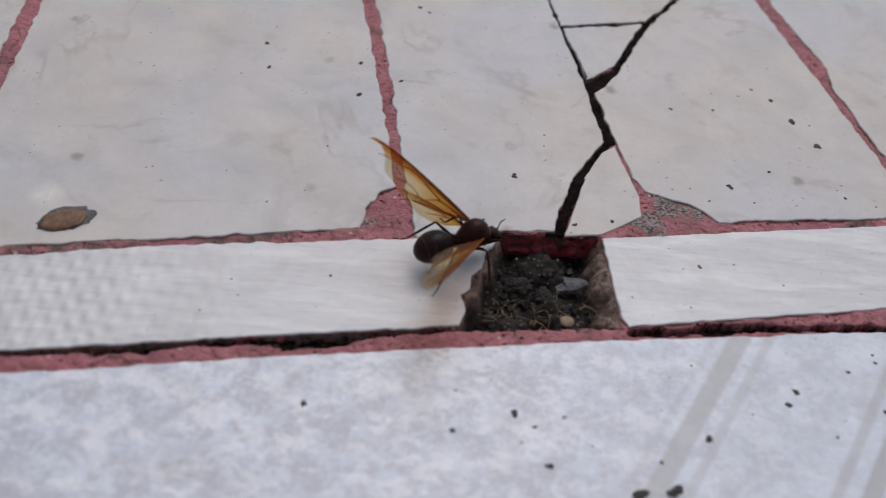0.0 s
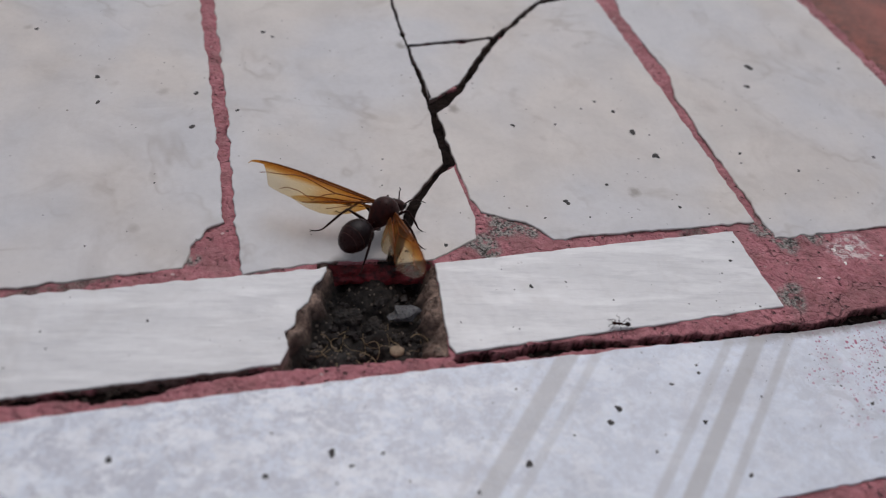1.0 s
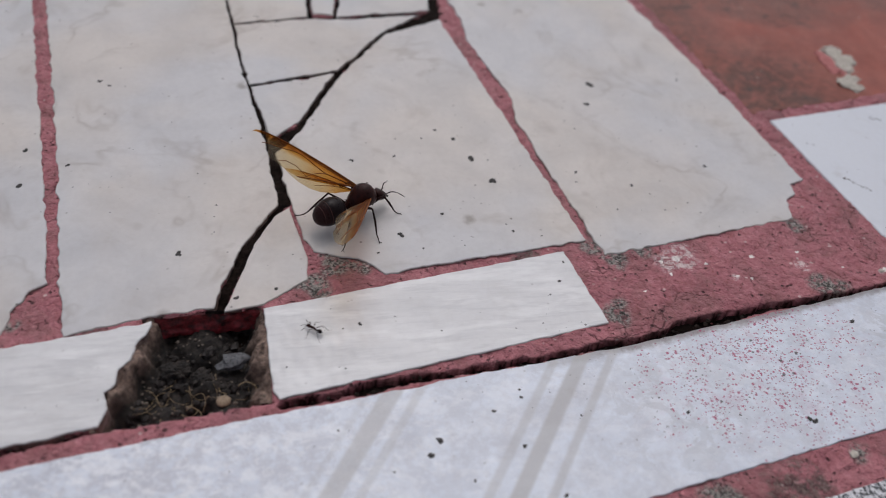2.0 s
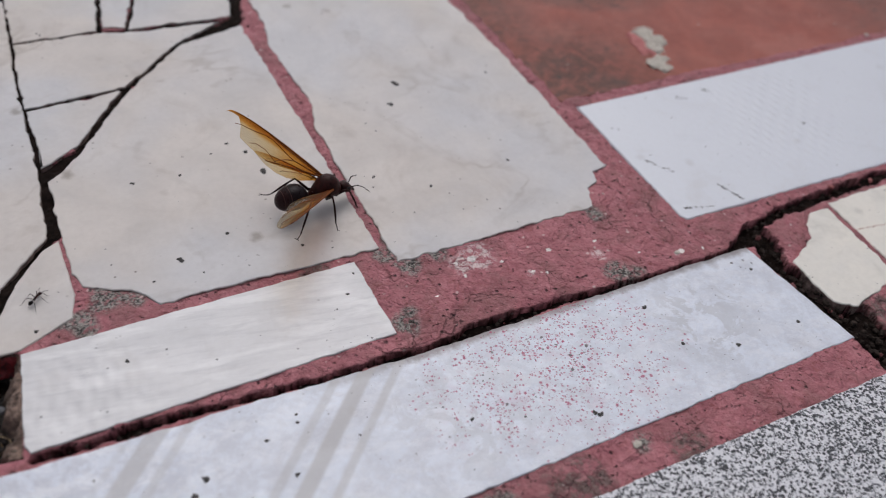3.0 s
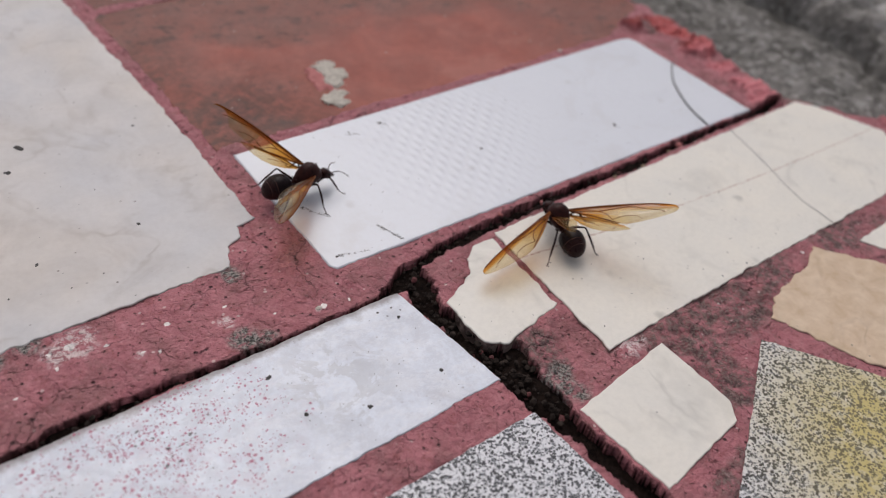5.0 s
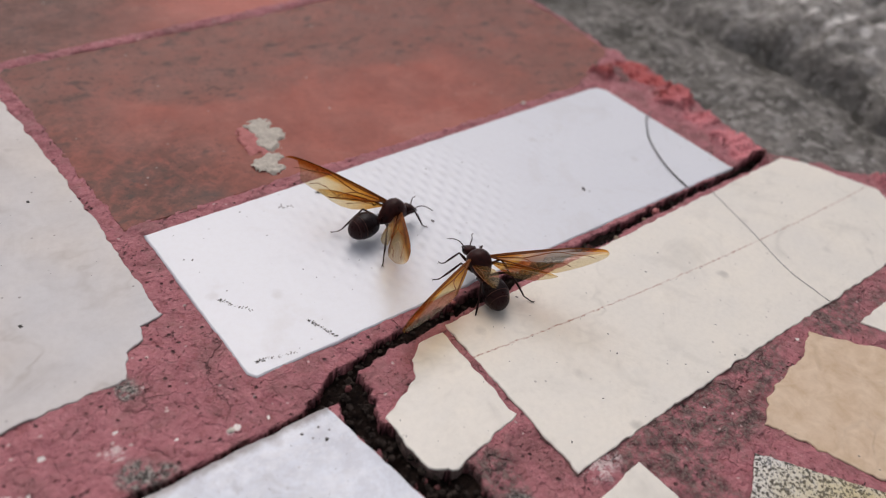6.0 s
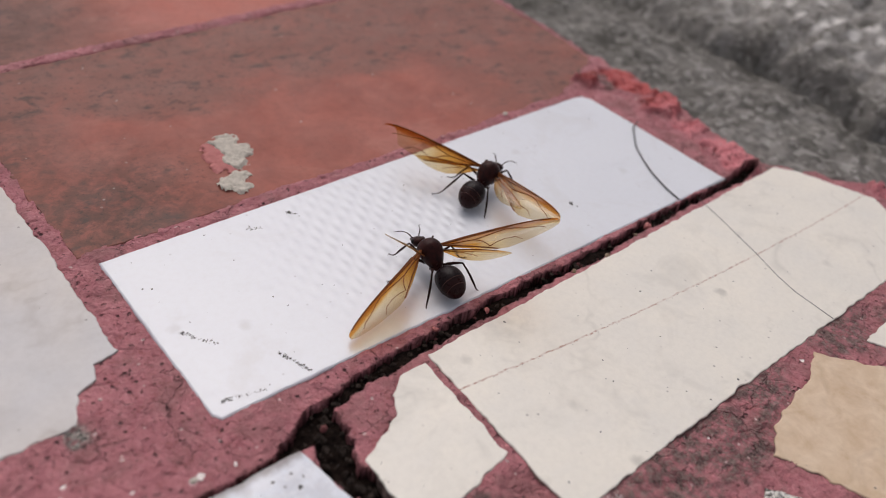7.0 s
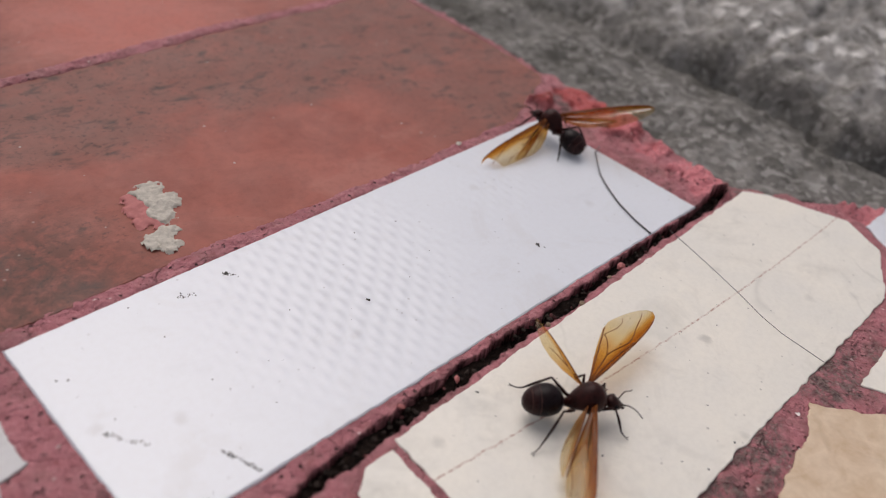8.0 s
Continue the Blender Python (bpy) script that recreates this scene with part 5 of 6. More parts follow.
def wing_membrane(name, depth):
    """Amber film: deepest at the leading edge and the root, pale at the hind margin."""
    k = Net(name)
    x = k.op("MULTIPLY", k.axis(k.mm, 0), 1 / 18.0)
    y = k.op("MULTIPLY", k.op("ABSOLUTE", k.axis(k.mm, 1)), 1 / 4.0)
    edge = k.op("SUBTRACT", depth, k.op("ADD", k.op("MULTIPLY", y, 2.2), k.op("MULTIPLY", x, 0.2)))
    root = k.op("SUBTRACT", 0.95 * depth, k.op("MULTIPLY", x, 1.5))
    deep = k.op("ADD", k.op("MAXIMUM", edge, root), k.op("MULTIPLY", k.op("SUBTRACT", k.noise(2.2, 4), 0.5), 0.25))
    film = k.ramp(deep, (0.0, (0.87, 0.76, 0.55)), (0.3, (0.86, 0.68, 0.38)), (0.6, (0.74, 0.36, 0.06)), (0.95, (0.46, 0.14, 0.015)))
    body = k.ramp(deep, (0.0, (0.56, 0.47, 0.34)), (0.4, (0.56, 0.34, 0.12)), (0.85, (0.42, 0.13, 0.02)))
    clear = k.n("ShaderNodeBsdfTransparent")
    k.put(clear.inputs[0], film)
    k.done(body, 0.35, k.bump(k.noise(0.8, 3), 0.05, 0.5))
    glow = k.n("ShaderNodeBsdfTranslucent")
    k.put(glow.inputs[0], body)
    m1, m2 = k.n("ShaderNodeMixShader"), k.n("ShaderNodeMixShader")
    m1.inputs[0].default_value, m2.inputs[0].default_value = 0.5, 0.2
    k.t.links.new(k.b.outputs[0], m1.inputs[1])
    k.t.links.new(glow.outputs[0], m1.inputs[2])
    k.t.links.new(clear.outputs[0], m2.inputs[1])
    k.t.links.new(m1.outputs[0], m2.inputs[2])
    shine, rim, m3 = k.n("ShaderNodeBsdfGlossy"), k.n("ShaderNodeFresnel"), k.n("ShaderNodeMixShader")
    shine.inputs["Roughness"].default_value, rim.inputs["IOR"].default_value = 0.3, 1.4
    k.put(m3.inputs[0], k.op("MULTIPLY", rim.outputs[0], 0.1))
    k.t.links.new(m2.outputs[0], m3.inputs[1])
    k.t.links.new(shine.outputs[0], m3.inputs[2])
    k.t.links.new(m3.outputs[0], k.n("ShaderNodeOutputMaterial").inputs[0])
    for o in [o for o in k.t.nodes if o.type == "OUTPUT_MATERIAL"][:1]:
        k.t.nodes.remove(o)
    return k.mat


M_THORAX = chitin("red_brown_chitin", (0.042, 0.008, 0.006), (0.016, 0.004, 0.0035))
M_GASTER = chitin("black_brown_chitin", (0.012, 0.005, 0.0058), (0.006, 0.0028, 0.0034), 0.3, (0.026, 0.007, 0.0065))
M_BAND = chitin("rust_band_chitin", (0.11, 0.05, 0.04), (0.06, 0.022, 0.018))
M_LEG = chitin("dark_leg_chitin", (0.030, 0.009, 0.007), (0.014, 0.006, 0.005), 0.4)
M_EYE = chitin("black_eye", (0.008, 0.006, 0.006), (0.012, 0.01, 0.01), 0.2)
M_WING, M_HINDWING, M_VEIN = wing_membrane("amber_wing_membrane", 1.12), wing_membrane("pale_wing_membrane", 0.78), chitin("brown_vein", (0.23, 0.07, 0.012), (0.12, 0.032, 0.007), 0.45)


def loft(bm, sections, sides=20, k=1.0):
    """A closed body through rings (x, z, half width, half height)."""
    rings = [[bm.verts.new((k * x, k * ry * math.cos(a), k * (z + rz * math.sin(a)))) for a in (2 * math.pi * i / sides for i in range(sides))] for x, z, ry, rz in sections]
    for a, b in zip(rings, rings[1:]):
        for i in range(sides):
            bm.faces.new((a[i], a[(i + 1) % sides], b[(i + 1) % sides], b[i]))
    bm.faces.new(rings[0][::-1])
    bm.faces.new(rings[-1])
    bmesh.ops.recalc_face_normals(bm, faces=bm.faces)


def rounder(sections, n=4):
    """More rings between the given ones, on a smooth line."""
    xs = np.arange(len(sections))
    fine = np.linspace(0, len(sections) - 1, (len(sections) - 1) * n + 1)
    cols = []
    for c in range(4):
        v = np.array([q[c] for q in sections], float)
        d = np.gradient(v)
        i = np.minimum(fine.astype(int), len(sections) - 2)
        u = fine - i
        cols.append((2 * u**3 - 3 * u**2 + 1) * v[i] + (u**3 - 2 * u**2 + u) * d[i] + (3 * u**2 - 2 * u**3) * v[i + 1] + (u**3 - u**2) * d[i + 1])
    return [(float(a), float(b), max(float(c), 0.02), max(float(d), 0.02)) for a, b, c, d in zip(*cols)]


FORE = ((0, 0.015, 0.0), (0.08, 0.05, 0.006), (0.2, 0.105, 0.014), (0.35, 0.165, 0.02), (0.5, 0.215, 0.024), (0.6, 0.225, 0.026), (0.7, 0.205, 0.024), (0.8, 0.178, 0.018), (0.88, 0.148, 0.008), (0.93, 0.125, -0.002), (0.965, 0.105, -0.014), (0.985, 0.09, -0.028), (0.997, 0.072, -0.044), (1.0, 0.06, -0.056))
HIND = ((0, 0.02, 0.0), (0.1, 0.07, 0.006), (0.25, 0.15, 0.012), (0.45, 0.21, 0.012), (0.62, 0.215, 0.004), (0.78, 0.18, -0.01), (0.9, 0.13, -0.03), (0.97, 0.09, -0.05), (1.0, 0.07, -0.06))


def wing_edge(shape, u):
    us = [q[0] for q in shape]
    return float(np.interp(u, us, [q[1] for q in shape])), -float(np.interp(u, us, [q[2] for q in shape]))


def wing_point(shape, length, side, u, v):
    """A place on the wing: u along it, v from its leading to its hind edge."""
    hind, lead = wing_edge(shape, u)
    y = lead + (hind - lead) * v
    z = 0.022 * math.sin(math.pi * v) * math.sin(math.pi * min(1, u * 1.1)) + 0.006 * math.sin(9 * v + 3 * u)
    return Vector((u * length, side * y * length, z * length)) * MM


def wing(name, shape, length, side, parent, torn, seed, label):
    """A veined membranous wing; torn: how ragged its hind tip is."""
    q = random.Random(seed)
    bm = bmesh.new()
    nu, nv = 64, 12
    grid = []
    for i in range(nu + 1):
        u = i / nu
        bite = 1 - torn * (0.5 + 0.5 * math.sin(17 * u + seed)) * max(0, (u - 0.45)) * q.uniform(0.5, 1.0) * 0.6
        if torn > 0.3 and u > 0.8:
            bite *= 1 - 0.8 * min(1.0, (u - 0.8) / 0.09)
        grid.append([bm.verts.new(wing_point(shape, length, side, u, v * bite / nv)) for v in range(nv + 1)])
    for i in range(nu):
        for j in range(nv):
            bm.faces.new((grid[i][j], grid[i + 1][j], grid[i + 1][j + 1], grid[i][j + 1]))
    blade = part(name, bm, M_HINDWING if shape is HIND else M_WING, parent, label, True)
    lines = [
        (0.21, [(0.0, 0.05), (0.2, 0.03), (0.5, 0.025), (0.66, 0.03), (0.85, 0.03), (0.95, 0.04)]),
        (0.15, [(0.0, 0.3), (0.15, 0.22), (0.35, 0.14), (0.52, 0.08), (0.62, 0.05)]),
        (0.13, [(0.0, 0.55), (0.12, 0.5), (0.24, 0.46), (0.3, 0.47), (0.38, 0.36), (0.48, 0.22), (0.56, 0.16), (0.64, 0.2), (0.74, 0.36), (0.84, 0.52), (0.91, 0.78)]),
        (0.11, [(0.3, 0.47), (0.36, 0.6), (0.42, 0.78), (0.46, 0.93)]),
        (0.09, [(0.45, 0.9), (0.5, 0.78), (0.58, 0.68), (0.66, 0.72), (0.73, 0.93)]),
        (0.16, [(0.0, 0.9), (0.15, 0.88), (0.3, 0.9), (0.46, 0.95), (0.54, 0.985)]),
    ]
    if shape is HIND:
        lines = [(0.13, [(0.0, 0.05), (0.3, 0.03), (0.6, 0.03), (0.85, 0.04)]), (0.08, [(0.0, 0.4), (0.25, 0.36), (0.42, 0.55), (0.6, 0.8)]), (0.07, [(0.25, 0.36), (0.45, 0.25), (0.62, 0.12)])]
    for r, line in lines:
        pts, rad = [], []
        for (a, b), (c, d) in zip(line, line[1:]):
            for k in range(4):
                pts.append(wing_point(shape, length, side, a + (c - a) * k / 4, b + (d - b) * k / 4))
                rad.append(0.8 * r * MM * (1.0 - 0.55 * pts[-1].x / (length * MM)))
        bm = bmesh.new()
        tube(bm, pts, rad, 5)
        part("vein", bm, M_VEIN, blade, "", True)
    return blade


LEGS = (  # name, coxa x, y, z, its way out in degrees, reach, knee height
    ("front_leg", 1.9, 0.75, 1.9, 42, 3.9, 1.3),
    ("middle_leg", 0.5, 0.85, 1.7, 90, 5.2, 1.7),
    ("hind_leg", -0.9, 0.7, 1.8, 145, 6.9, 2.1),
)


def leg(name, side, coxa, reach, knee, k, parent, thin=0.8):
    """Coxa and thigh, with shin and foot as its parts; x points outwards."""
    down = -coxa[2]
    bm = bmesh.new()
    a, b, c = (0, 0, 0), (0.42 * reach, 0, knee), (0.80 * reach, 0, down + 0.55)
    mid = [(a[0] + (b[0] - a[0]) * u, 0.12 * math.sin(3.1 * u), a[2] + (b[2] - a[2]) * u + 0.1 * math.sin(3.1 * u)) for u in (0, 0.15, 0.35, 0.6, 0.85, 1)]
    tube(bm, [Vector(p) * k * MM for p in mid], [r * k * thin * MM for r in (0.3, 0.2, 0.27, 0.24, 0.17, 0.14)], 8)
    ob = part(name, bm, M_LEG, parent, "", True)
    bm = bmesh.new()
    shin = [(b[0] + (c[0] - b[0]) * u, 0.08 * math.sin(3.1 * u), b[2] + (c[2] - b[2]) * u + 0.12 * math.sin(3.1 * u)) for u in (0, 0.2, 0.5, 0.8, 1)]
    tube(bm, [Vector(p) * k * MM for p in shin], [r * k * thin * MM for r in (0.15, 0.16, 0.2, 0.17, 0.11)], 8)
    part("shin", bm, M_LEG, ob, "", True)
    bm = bmesh.new()
    foot = [c, (0.87 * reach, 0.05, down + 0.28), (0.94 * reach, 0.0, down + 0.12), (reach, -0.05, down + 0.08)]
    tube(bm, [Vector(p) * k * MM for p in foot], [r * k * thin * MM for r in (0.11, 0.1, 0.085, 0.09)], 6)
    for s in (-1, 1):
        tube(bm, [Vector(p) * k * MM for p in (foot[-1], (reach + 0.18, 0.16 * s, down + 0.12), (reach + 0.26, 0.2 * s, down + 0.02))], [0.05 * k * MM, 0.04 * k * MM, 0.02 * k * MM], 5)
    part("foot", bm, M_LEG, ob, "", True)
    return ob


def winged_ant(label, torn=(0.0, 0.0), k=1.1, seed=0, span=17.4):
    """A winged male ant with head, thorax, waist, gaster, six legs and four wings."""
    ant = tagged(new("winged_ant"), label, "ant", "winged ants on the mosaic")
    s = k * MM
    bm = bmesh.new()
    loft(bm, rounder([(-1.95, 2.2, 0.22, 0.26), (-1.6, 2.4, 0.62, 0.66), (-0.9, 2.8, 1.1, 1.16), (-0.1, 3.15, 1.5, 1.52), (0.8, 3.32, 1.66, 1.7), (1.75, 3.2, 1.5, 1.52), (2.4, 2.95, 1.05, 1.06), (2.8, 2.65, 0.42, 0.45)]), 24, s)
    thorax = part("thorax", bm, M_THORAX, ant, "humped red-brown thorax", True)
    bm = bmesh.new()
    loft(bm, rounder([(-0.75, 3.75, 0.3, 0.12), (-0.35, 4.2, 0.62, 0.22), (0.05, 4.42, 0.7, 0.25), (0.3, 4.6, 0.5, 0.18)]), 14, s)
    for y in (-0.32, 0.32):
        tube(bm, [Vector(p) * s for p in ((-1.35, y, 2.9), (-1.75, 1.25 * y, 3.2), (-2.0, 1.3 * y, 3.3))], [0.14 * s, 0.08 * s, 0.02 * s], 6)
    part("scutellum", bm, M_THORAX, thorax, "", True)
    bm = bmesh.new()
    loft(bm, rounder([(2.75, 2.55, 0.3, 0.32), (3.0, 2.55, 0.72, 0.62), (3.45, 2.48, 0.95, 0.78), (3.95, 2.33, 0.9, 0.74), (4.45, 2.12, 0.62, 0.5), (4.8, 1.95, 0.28, 0.24)]), 20, s)
    head = part("head", bm, M_THORAX, ant, "small rounded dark head", True)
    for y in (-1, 1):
        bm = bmesh.new()
        lump(bm, Vector((3.75, 0.82 * y, 2.55)) * s, (0.34 * s, 0.22 * s, 0.34 * s), random.Random(1), 0.0, 3)
        part("eye", bm, M_EYE, head, "", True)
        bm = bmesh.new()
        way = [(4.3, 0.4 * y, 2.4), (4.75, 0.75 * y, 2.85), (5.05, 1.0 * y, 3.05), (5.5, 1.2 * y, 2.95), (6.0, 1.45 * y, 2.7), (6.4, 1.8 * y, 2.4), (6.6, 2.1 * y, 2.25)]
        tube(bm, [Vector(p) * s for p in way], [r * s for r in (0.09, 0.08, 0.08, 0.06, 0.06, 0.06, 0.04)], 6)
        part("antenna", bm, M_LEG, head, "", True)
        bm = bmesh.new()
        tube(bm, [Vector(p) * s for p in ((4.55, 0.3 * y, 2.0), (4.95, 0.32 * y, 1.85), (5.15, 0.08 * y, 1.75))], [0.17 * s, 0.14 * s, 0.04 * s], 7)
        part("mandible", bm, M_LEG, head, "", True)
    bm = bmesh.new()
    loft(bm, rounder([(-1.6, 2.2, 0.3, 0.32), (-1.85, 2.35, 0.48, 0.56), (-2.0, 2.28, 0.38, 0.4), (-2.2, 2.35, 0.56, 0.6), (-2.4, 2.35, 0.54, 0.5)]), 14, s)
    part("waist", bm, M_THORAX, ant, "", True)
    bm = bmesh.new()
    swell = [(-2.25, 2.3, 0.42, 0.42), (-2.42, 2.44, 0.98, 0.96), (-2.95, 2.55, 1.52, 1.47), (-3.85, 2.6, 1.84, 1.76), (-4.85, 2.54, 1.84, 1.77), (-5.75, 2.42, 1.56, 1.5), (-6.4, 2.3, 1.1, 1.06), (-6.72, 2.22, 0.62, 0.6), (-6.82, 2.18, 0.22, 0.22)]
    loft(bm, rounder(swell), 28, s)
    gaster = part("gaster", bm, M_GASTER, ant, "round glossy black-brown gaster", True)
    for x, z, r, w in ((-5.15, 2.5, 1.775, 0.045), (-6.0, 2.38, 1.41, 0.05)):
        bm = bmesh.new()
        tube(bm, [Vector((x + 0.06 * math.cos(a) ** 2, r * math.cos(a), z + 0.965 * r * math.sin(a))) * s for a in (2 * math.pi * i / 36 for i in range(37))], w * s, 5, False)
        part("band", bm, M_BAND, gaster, "rust-coloured edge of a segment", True)
    legs = []
    for name, x, y, z, out, reach, knee in LEGS:
        for side in (1, -1):
            ob = leg(name, side, (x, y, z), reach, knee, k, ant)
            ob.matrix_basis = pose(x * s, side * y * s, z * s, 0, 0, side * out)
            legs.append((ob, (x * s, side * y * s, z * s), side * out))
    wings = {}
    for side, tag in ((1, "left"), (-1, "right")):
        wings[tag, "fore"] = wing("forewing", FORE, span, side, ant, torn[0] if side == 1 else torn[1], seed + side, "long amber veined forewing")
        wings[tag, "hind"] = wing("hindwing", HIND, 10.6, side, ant, 0.1, seed + 5 + side, "short pale amber hindwing")
        wings[tag, "fore"].location = (0.95 * s, side * 1.5 * s, 3.7 * s)
        wings[tag, "hind"].location = (0.1 * s, side * 1.42 * s, 3.45 * s)
    return ant, legs, wings, s


def worker_ant():
    """A tiny wingless worker."""
    ant = tagged(new("worker_ant"), "tiny dark red worker ant walking on the tiles", "ant")
    s = 0.25 * MM
    bm = bmesh.new()
    loft(bm, rounder([(-1.6, 2.0, 0.2, 0.2), (-1.0, 2.3, 0.5, 0.5), (0.2, 2.5, 0.6, 0.65), (1.6, 2.4, 0.55, 0.6), (2.2, 2.3, 0.25, 0.25)]), 12, s)
    part("thorax", bm, M_THORAX, ant, "", True)
    bm = bmesh.new()
    loft(bm, rounder([(2.1, 2.3, 0.3, 0.3), (2.6, 2.4, 0.9, 0.75), (3.4, 2.3, 0.95, 0.75), (4.2, 2.0, 0.5, 0.4)]), 12, s)
    head = part("head", bm, M_THORAX, ant, "", True)
    for y in (-1, 1):
        bm = bmesh.new()
        tube(bm, [Vector(p) * s for p in ((3.8, 0.4 * y, 2.4), (5.0, 1.6 * y, 3.2), (6.6, 2.4 * y, 2.2))], 0.12 * s, 5)
        part("antenna", bm, M_LEG, head, "", True)
    bm = bmesh.new()
    loft(bm, rounder([(-1.5, 2.0, 0.2, 0.2), (-2.0, 2.2, 0.35, 0.4), (-2.4, 2.2, 0.3, 0.3), (-3.0, 2.3, 0.9, 0.85), (-4.0, 2.4, 1.15, 1.05), (-5.0, 2.2, 0.7, 0.65), (-5.4, 2.1, 0.15, 0.15)]), 12, s)
    part("gaster", bm, M_GASTER, ant, "", True)
    legs = []
    for name, x, y, z, out, reach, knee in LEGS:
        for side in (1, -1):
            ob = leg(name, side, (x, 0.5, z), reach * 1.15, knee * 1.2, 0.25, ant, 0.75)
            ob.matrix_basis = pose(x * s, side * 0.5 * s, z * s, 0, 0, side * out)
            legs.append((ob, (x * s, side * 0.5 * s, z * s), side * out))
    return ant, legs


ANT_A = winged_ant("winged male ant with amber wings, one wing tip torn", (0.55, 0.1), seed=3)
ANT_B = winged_ant("winged male ant with spread amber wings", (0.05, 0.12), seed=8, span=18.2)
ANT_C = worker_ant()


# ---- what moves ----
def stride(legs, spans, rate, swing=15.0):
    """Steps of all legs, three and three, in the spans of time in which the ant walks."""
    for n, (ob, at, out) in enumerate(legs):
        side = 1 if out > 0 else -1
        phase = 0.0 if n in (0, 3, 4) else math.pi
        rows = []
        for i in range(0, 81):
            t = i / 10
            go = max((min(1.0, (t - a) / 0.2, (b - t) / 0.2) for a, b in spans if a <= t <= b), default=0.0)
            w = 2 * math.pi * rate * t + phase
            rows.append((t, pose(*at, 0, -go * 7 * max(0.0, math.cos(w)), out - side * go * swing * math.sin(w))))
        walk(ob, rows)


def set_wings(ant, rows, hind):
    """rows: seconds, then for the left and the right pair: way out, lift, twist in degrees; hind: how far the hind wings stand off from these, or rows of their own."""
    _, _, wings, s = ant
    for tag, side, i in (("left", 1, 1), ("right", -1, 4)):
        fore = [(r[0], r[i], r[i + 1], r[i + 2]) for r in rows]
        rear = hind[tag] if isinstance(hind[tag], list) else [(t, a + hind[tag][0], b + hind[tag][1], c + hind[tag][2]) for t, a, b, c in fore]
        for which, x, y, z, turns in (("fore", 0.95, 1.5, 3.7, fore), ("hind", 0.1, 1.42, 3.45, rear)):
            walk(wings[tag, which], [(t, pose(x * s, side * y * s, z * s, side * c, -b, side * a)) for t, a, b, c in turns])


def path(ant, rows):
    """rows: seconds, place in mm, degrees by which the head is raised (about the body's middle), heading."""
    walk(ant, [(t, pose((x + 3 * math.sin(radians(p)) * math.cos(radians(a))) * MM, (y + 3 * math.sin(radians(p)) * math.sin(radians(a))) * MM, z * MM, 0, -p, a)) for t, x, y, z, p, a in rows])


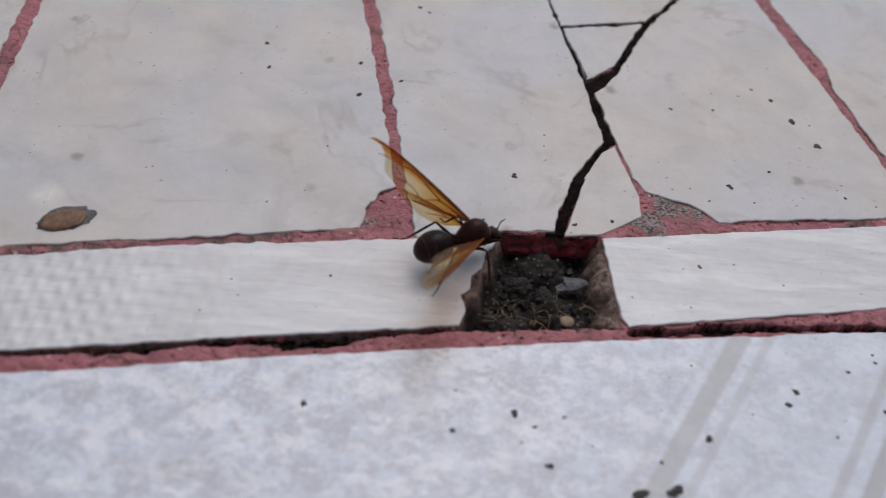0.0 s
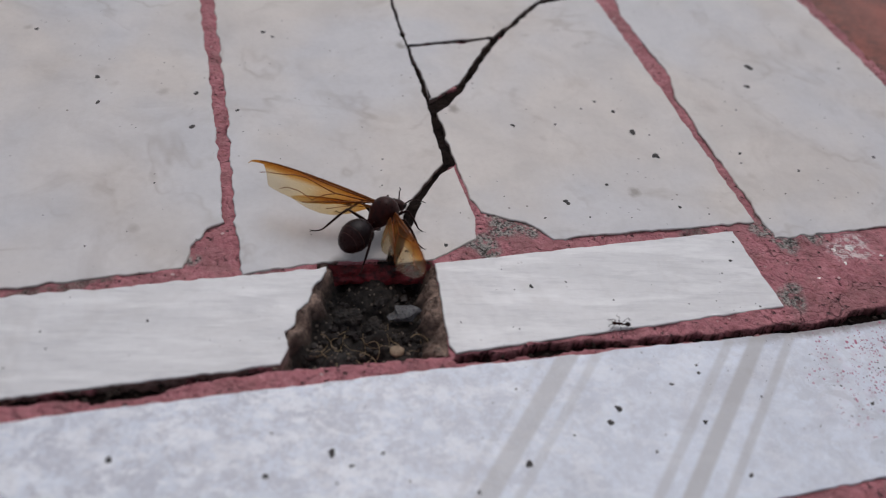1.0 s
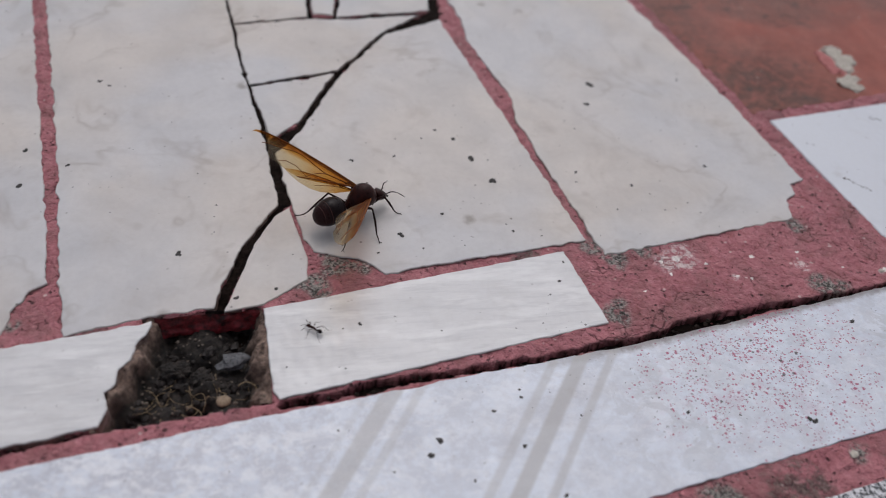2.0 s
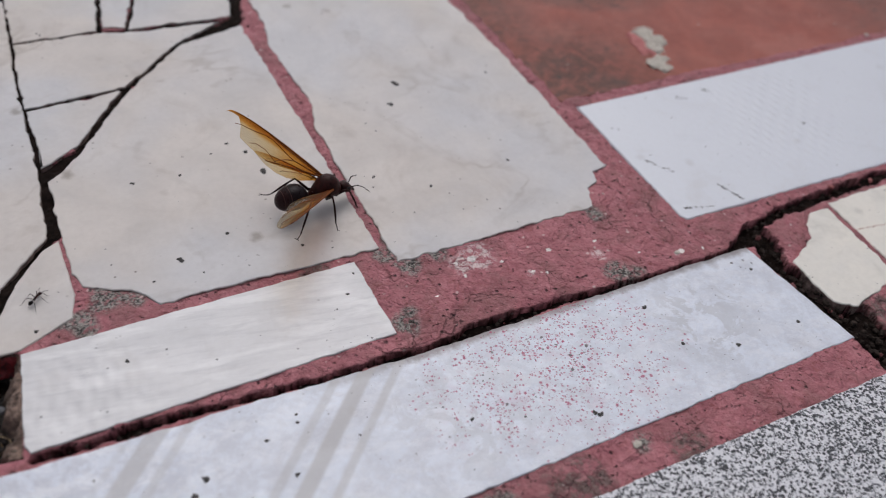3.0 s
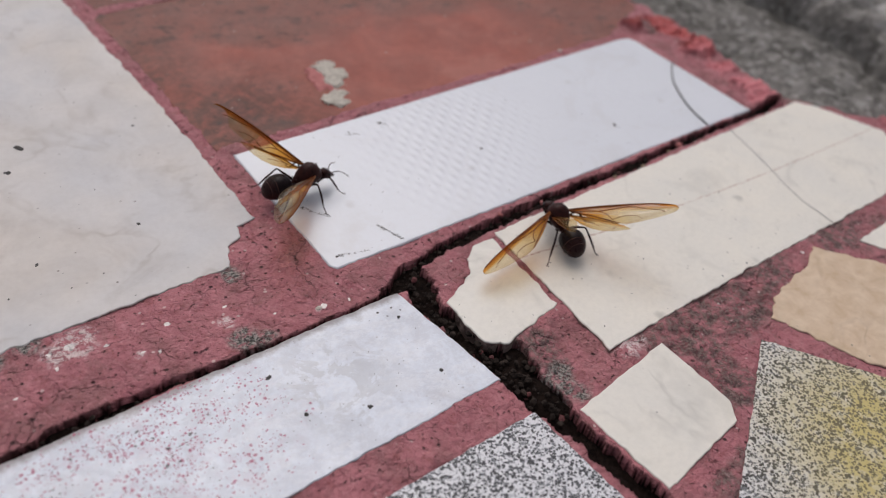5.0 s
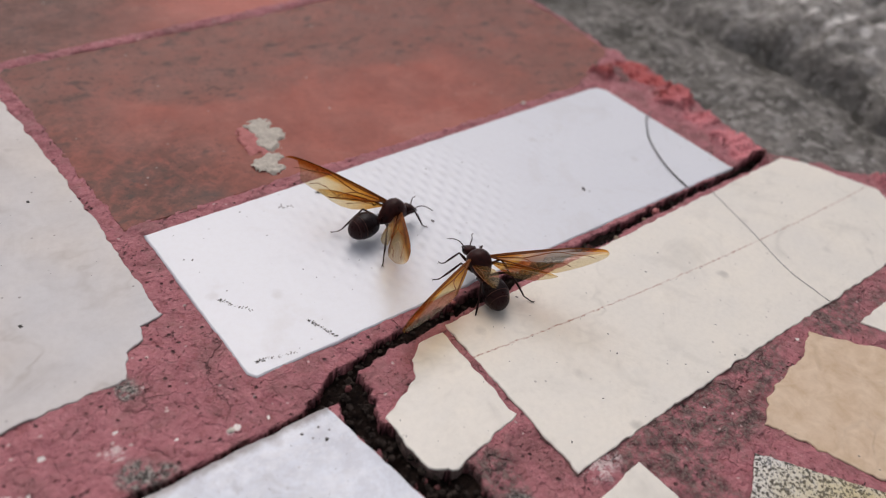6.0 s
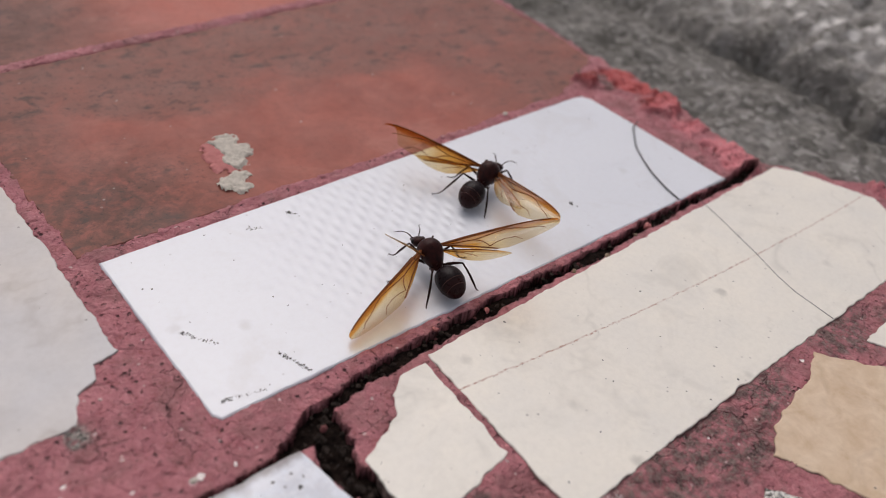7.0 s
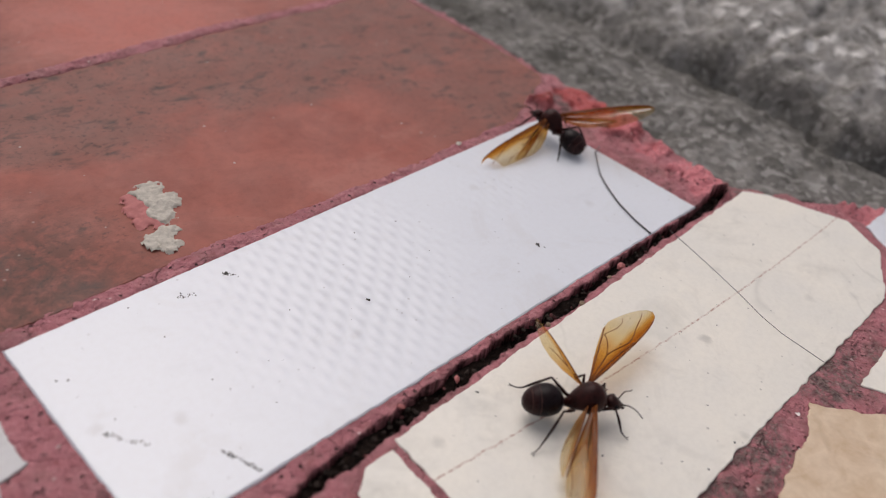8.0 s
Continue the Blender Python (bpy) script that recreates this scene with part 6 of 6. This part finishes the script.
def motions():
    ant, legs, _, _ = ANT_A
    path(ant, [
        (0, -101.4, -18.9, 0, -8, 30), (0.5, -95.7, -14.7, 0, -6, 38), (1.0, -90.4, -8.7, 0, -4, 50), (1.3, -86.5, -4.5, 0, -4, 46), (2.2, -63.5, 4.5, 0, -5, 26), (2.5, -55.8, 5.7, 0, -4.6, 22), (3.0, -41.4, 6.4, 0, -6, 15), (3.5, -27.1, 8.0, 0, -4.6, 15.5),
        (4.0, -12.0, 9.9, 0, -3, 10.5), (4.5, 3.2, 9.8, 0, -7, 6), (5.0, 17.8, 11.2, 0, -2, 9.6), (6.5, 59.1, 16.3, 0, 0, 15), (7.0, 70.4, 19.9, 0, 5, 30), (7.3, 76.7, 22.2, 0, 8, 30), (7.5, 98.4, 30.4, 0.5, 0, 57), (7.6, 104.5, 34.0, 0.8, 4, 80), (7.7, 106.6, 35.4, 0.3, 8, 100), (8.0, 106.1, 34.8, 0.2, 8, 98)])
    stride(legs, [(0, 7.5)], 3.3)
    set_wings(ANT_A, [
        (0, 147, 35, -16, 145, 18, -36), (0.5, 122, 15, -12, 129, 18, -59), (1.0, 116, 9, -22, 131, 21, -58), (1.8, 134, 24, -22, 136, 20, -36), (2.5, 148, 33, -21, 139, 20, -24), (3.0, 145, 33, -23, 140, 18, -29),
        (3.5, 129, 19, -23, 134, 20, -36), (4.0, 135, 31, -13, 132, 17, -26), (4.5, 148, 37, -24, 136, 15, -30), (5.0, 142, 35, -5, 135, 13, -20), (6.5, 121, 19, -34, 124, 21, -60), (7.0, 104, 14, -19, 120, 15, -32),
        (7.3, 118, 20, -20, 96, -6, -12), (7.5, 104, 19, -40, 112, 24, -40), (7.6, 84, 38, 0, 84, 34, 0), (7.7, 104, 0, -8, 130, 18, -8), (7.8, 92, -10, -8, 142, 24, -8), (8.0, 92, -10, -22, 142, 28, -24)],
        {"left": (6, -7, -4), "right": (8, -2, 10)})

    ant, legs, _, _ = ANT_B
    path(ant, [
        (0, 47, -121, 0, 0, 92), (2, 47.5, -74, 0, 0, 90), (3.0, 49.5, -51, 0, -3, 88), (3.5, 51.4, -42.0, 0, -6, 92), (4.0, 53.7, -34.7, 0, -4, 97), (4.5, 53.1, -23.2, 0, 1.6, 92), (5.0, 53.2, -12.0, 0, 2.7, 83), (6.5, 52.0, 0.7, 0, 7, 89), (7.0, 51.8, 5.6, 0, 4, 92),
        (7.3, 52.6, 7.8, 0, 8, 93), (7.5, 52.1, 8.3, 0, 10, 93), (7.6, 52.6, 14.4, 3.2, 16, 94), (7.7, 58.0, 26.8, 13.0, 52, 110), (7.75, 68.0, 23.0, 14.0, 30, 150), (7.8, 78.1, 16.4, 11.5, 5, 196), (7.85, 66.0, -4.0, 11.0, 5, 160), (7.9, 53.4, -22.0, 8.0, 8, 118), (7.94, 58.5, -19.5, 3.6, 4, 40), (7.98, 64.9, -16.4, 0.3, 0, -27), (8.0, 65.2, -16.2, 0.2, 0, -30)])
    stride(legs, [(0, 5.2), (5.6, 6.9), (7.9, 8.1)], 2.6)
    set_wings(ANT_B, [
        (0, 116, -6, 50, 127, 18, -10), (3.5, 114, -6, 52, 130, 22, -14), (4.0, 114, -7, 60, 140, 28, -16), (4.5, 119, -4, 52, 122, 20, -3), (5.0, 119, -4, 26, 131, 29, -4), (6.5, 123, 3, 45, 129, 30, -5), (7.0, 117, -8, 28, 130, 34, 1),
        (7.3, 112, -9, 20, 133, 38, -8), (7.5, 105, -9, 2, 139, 43, -14), (7.6, 60, 20, 0, 74, 42, 0), (7.7, 100, 62, 0, 100, -12, 0), (7.8, 95, 15, 0, 95, 40, 0), (7.9, 82, 12, 0, 82, 10, 0), (7.94, 70, 10, 2, 92, 6, -20), (7.98, 46, 0, 11, 106, 6, -50), (8.0, 44, -1, 12, 107, 6, -52)],
        {"left": [(0, 150, 20, 25), (4.0, 150, 22, 25), (4.5, 152, 26, 25), (5.0, 164, 30, 30), (6.5, 164, 30, 30), (7.0, 88, 42, 20), (7.5, 80, 40, 20), (7.6, 80, 20, 10), (7.7, 102, 50, 0), (7.8, 96, 18, 0), (7.9, 98, 12, 5), (8.0, 112, 10, 12)], "right": (9, -9, -2)})

    ant, legs = ANT_C
    walk(ant, [(t, pose(x * MM, y * MM, z * MM, 0, 0, a)) for t, x, y, z, a in (
        (0, -50.5, -41.0, 0, 92), (0.2, -52.3, -33.0, 0, 75), (0.5, -51.0, -26.8, -0.2, 110), (1.0, -60.1, -24.2, 0, 175), (1.2, -63.4, -24.0, 0, 178), (1.7, -72.0, -22.5, 0, 160), (2.2, -79.8, -16.0, 0, 130), (2.7, -85.0, -12.6, 0, 95), (2.9, -83.1, -7.7, 0, 62), (3.1, -79.6, -3.2, 0, 52), (3.3, -75.2, 1.6, 0, 45), (4.0, -62.0, 14.0, 0, 40), (8.0, -20, 66, 0, 40))])
    stride(legs, [(0, 8.1)], 4.0, 18.0)


motions()
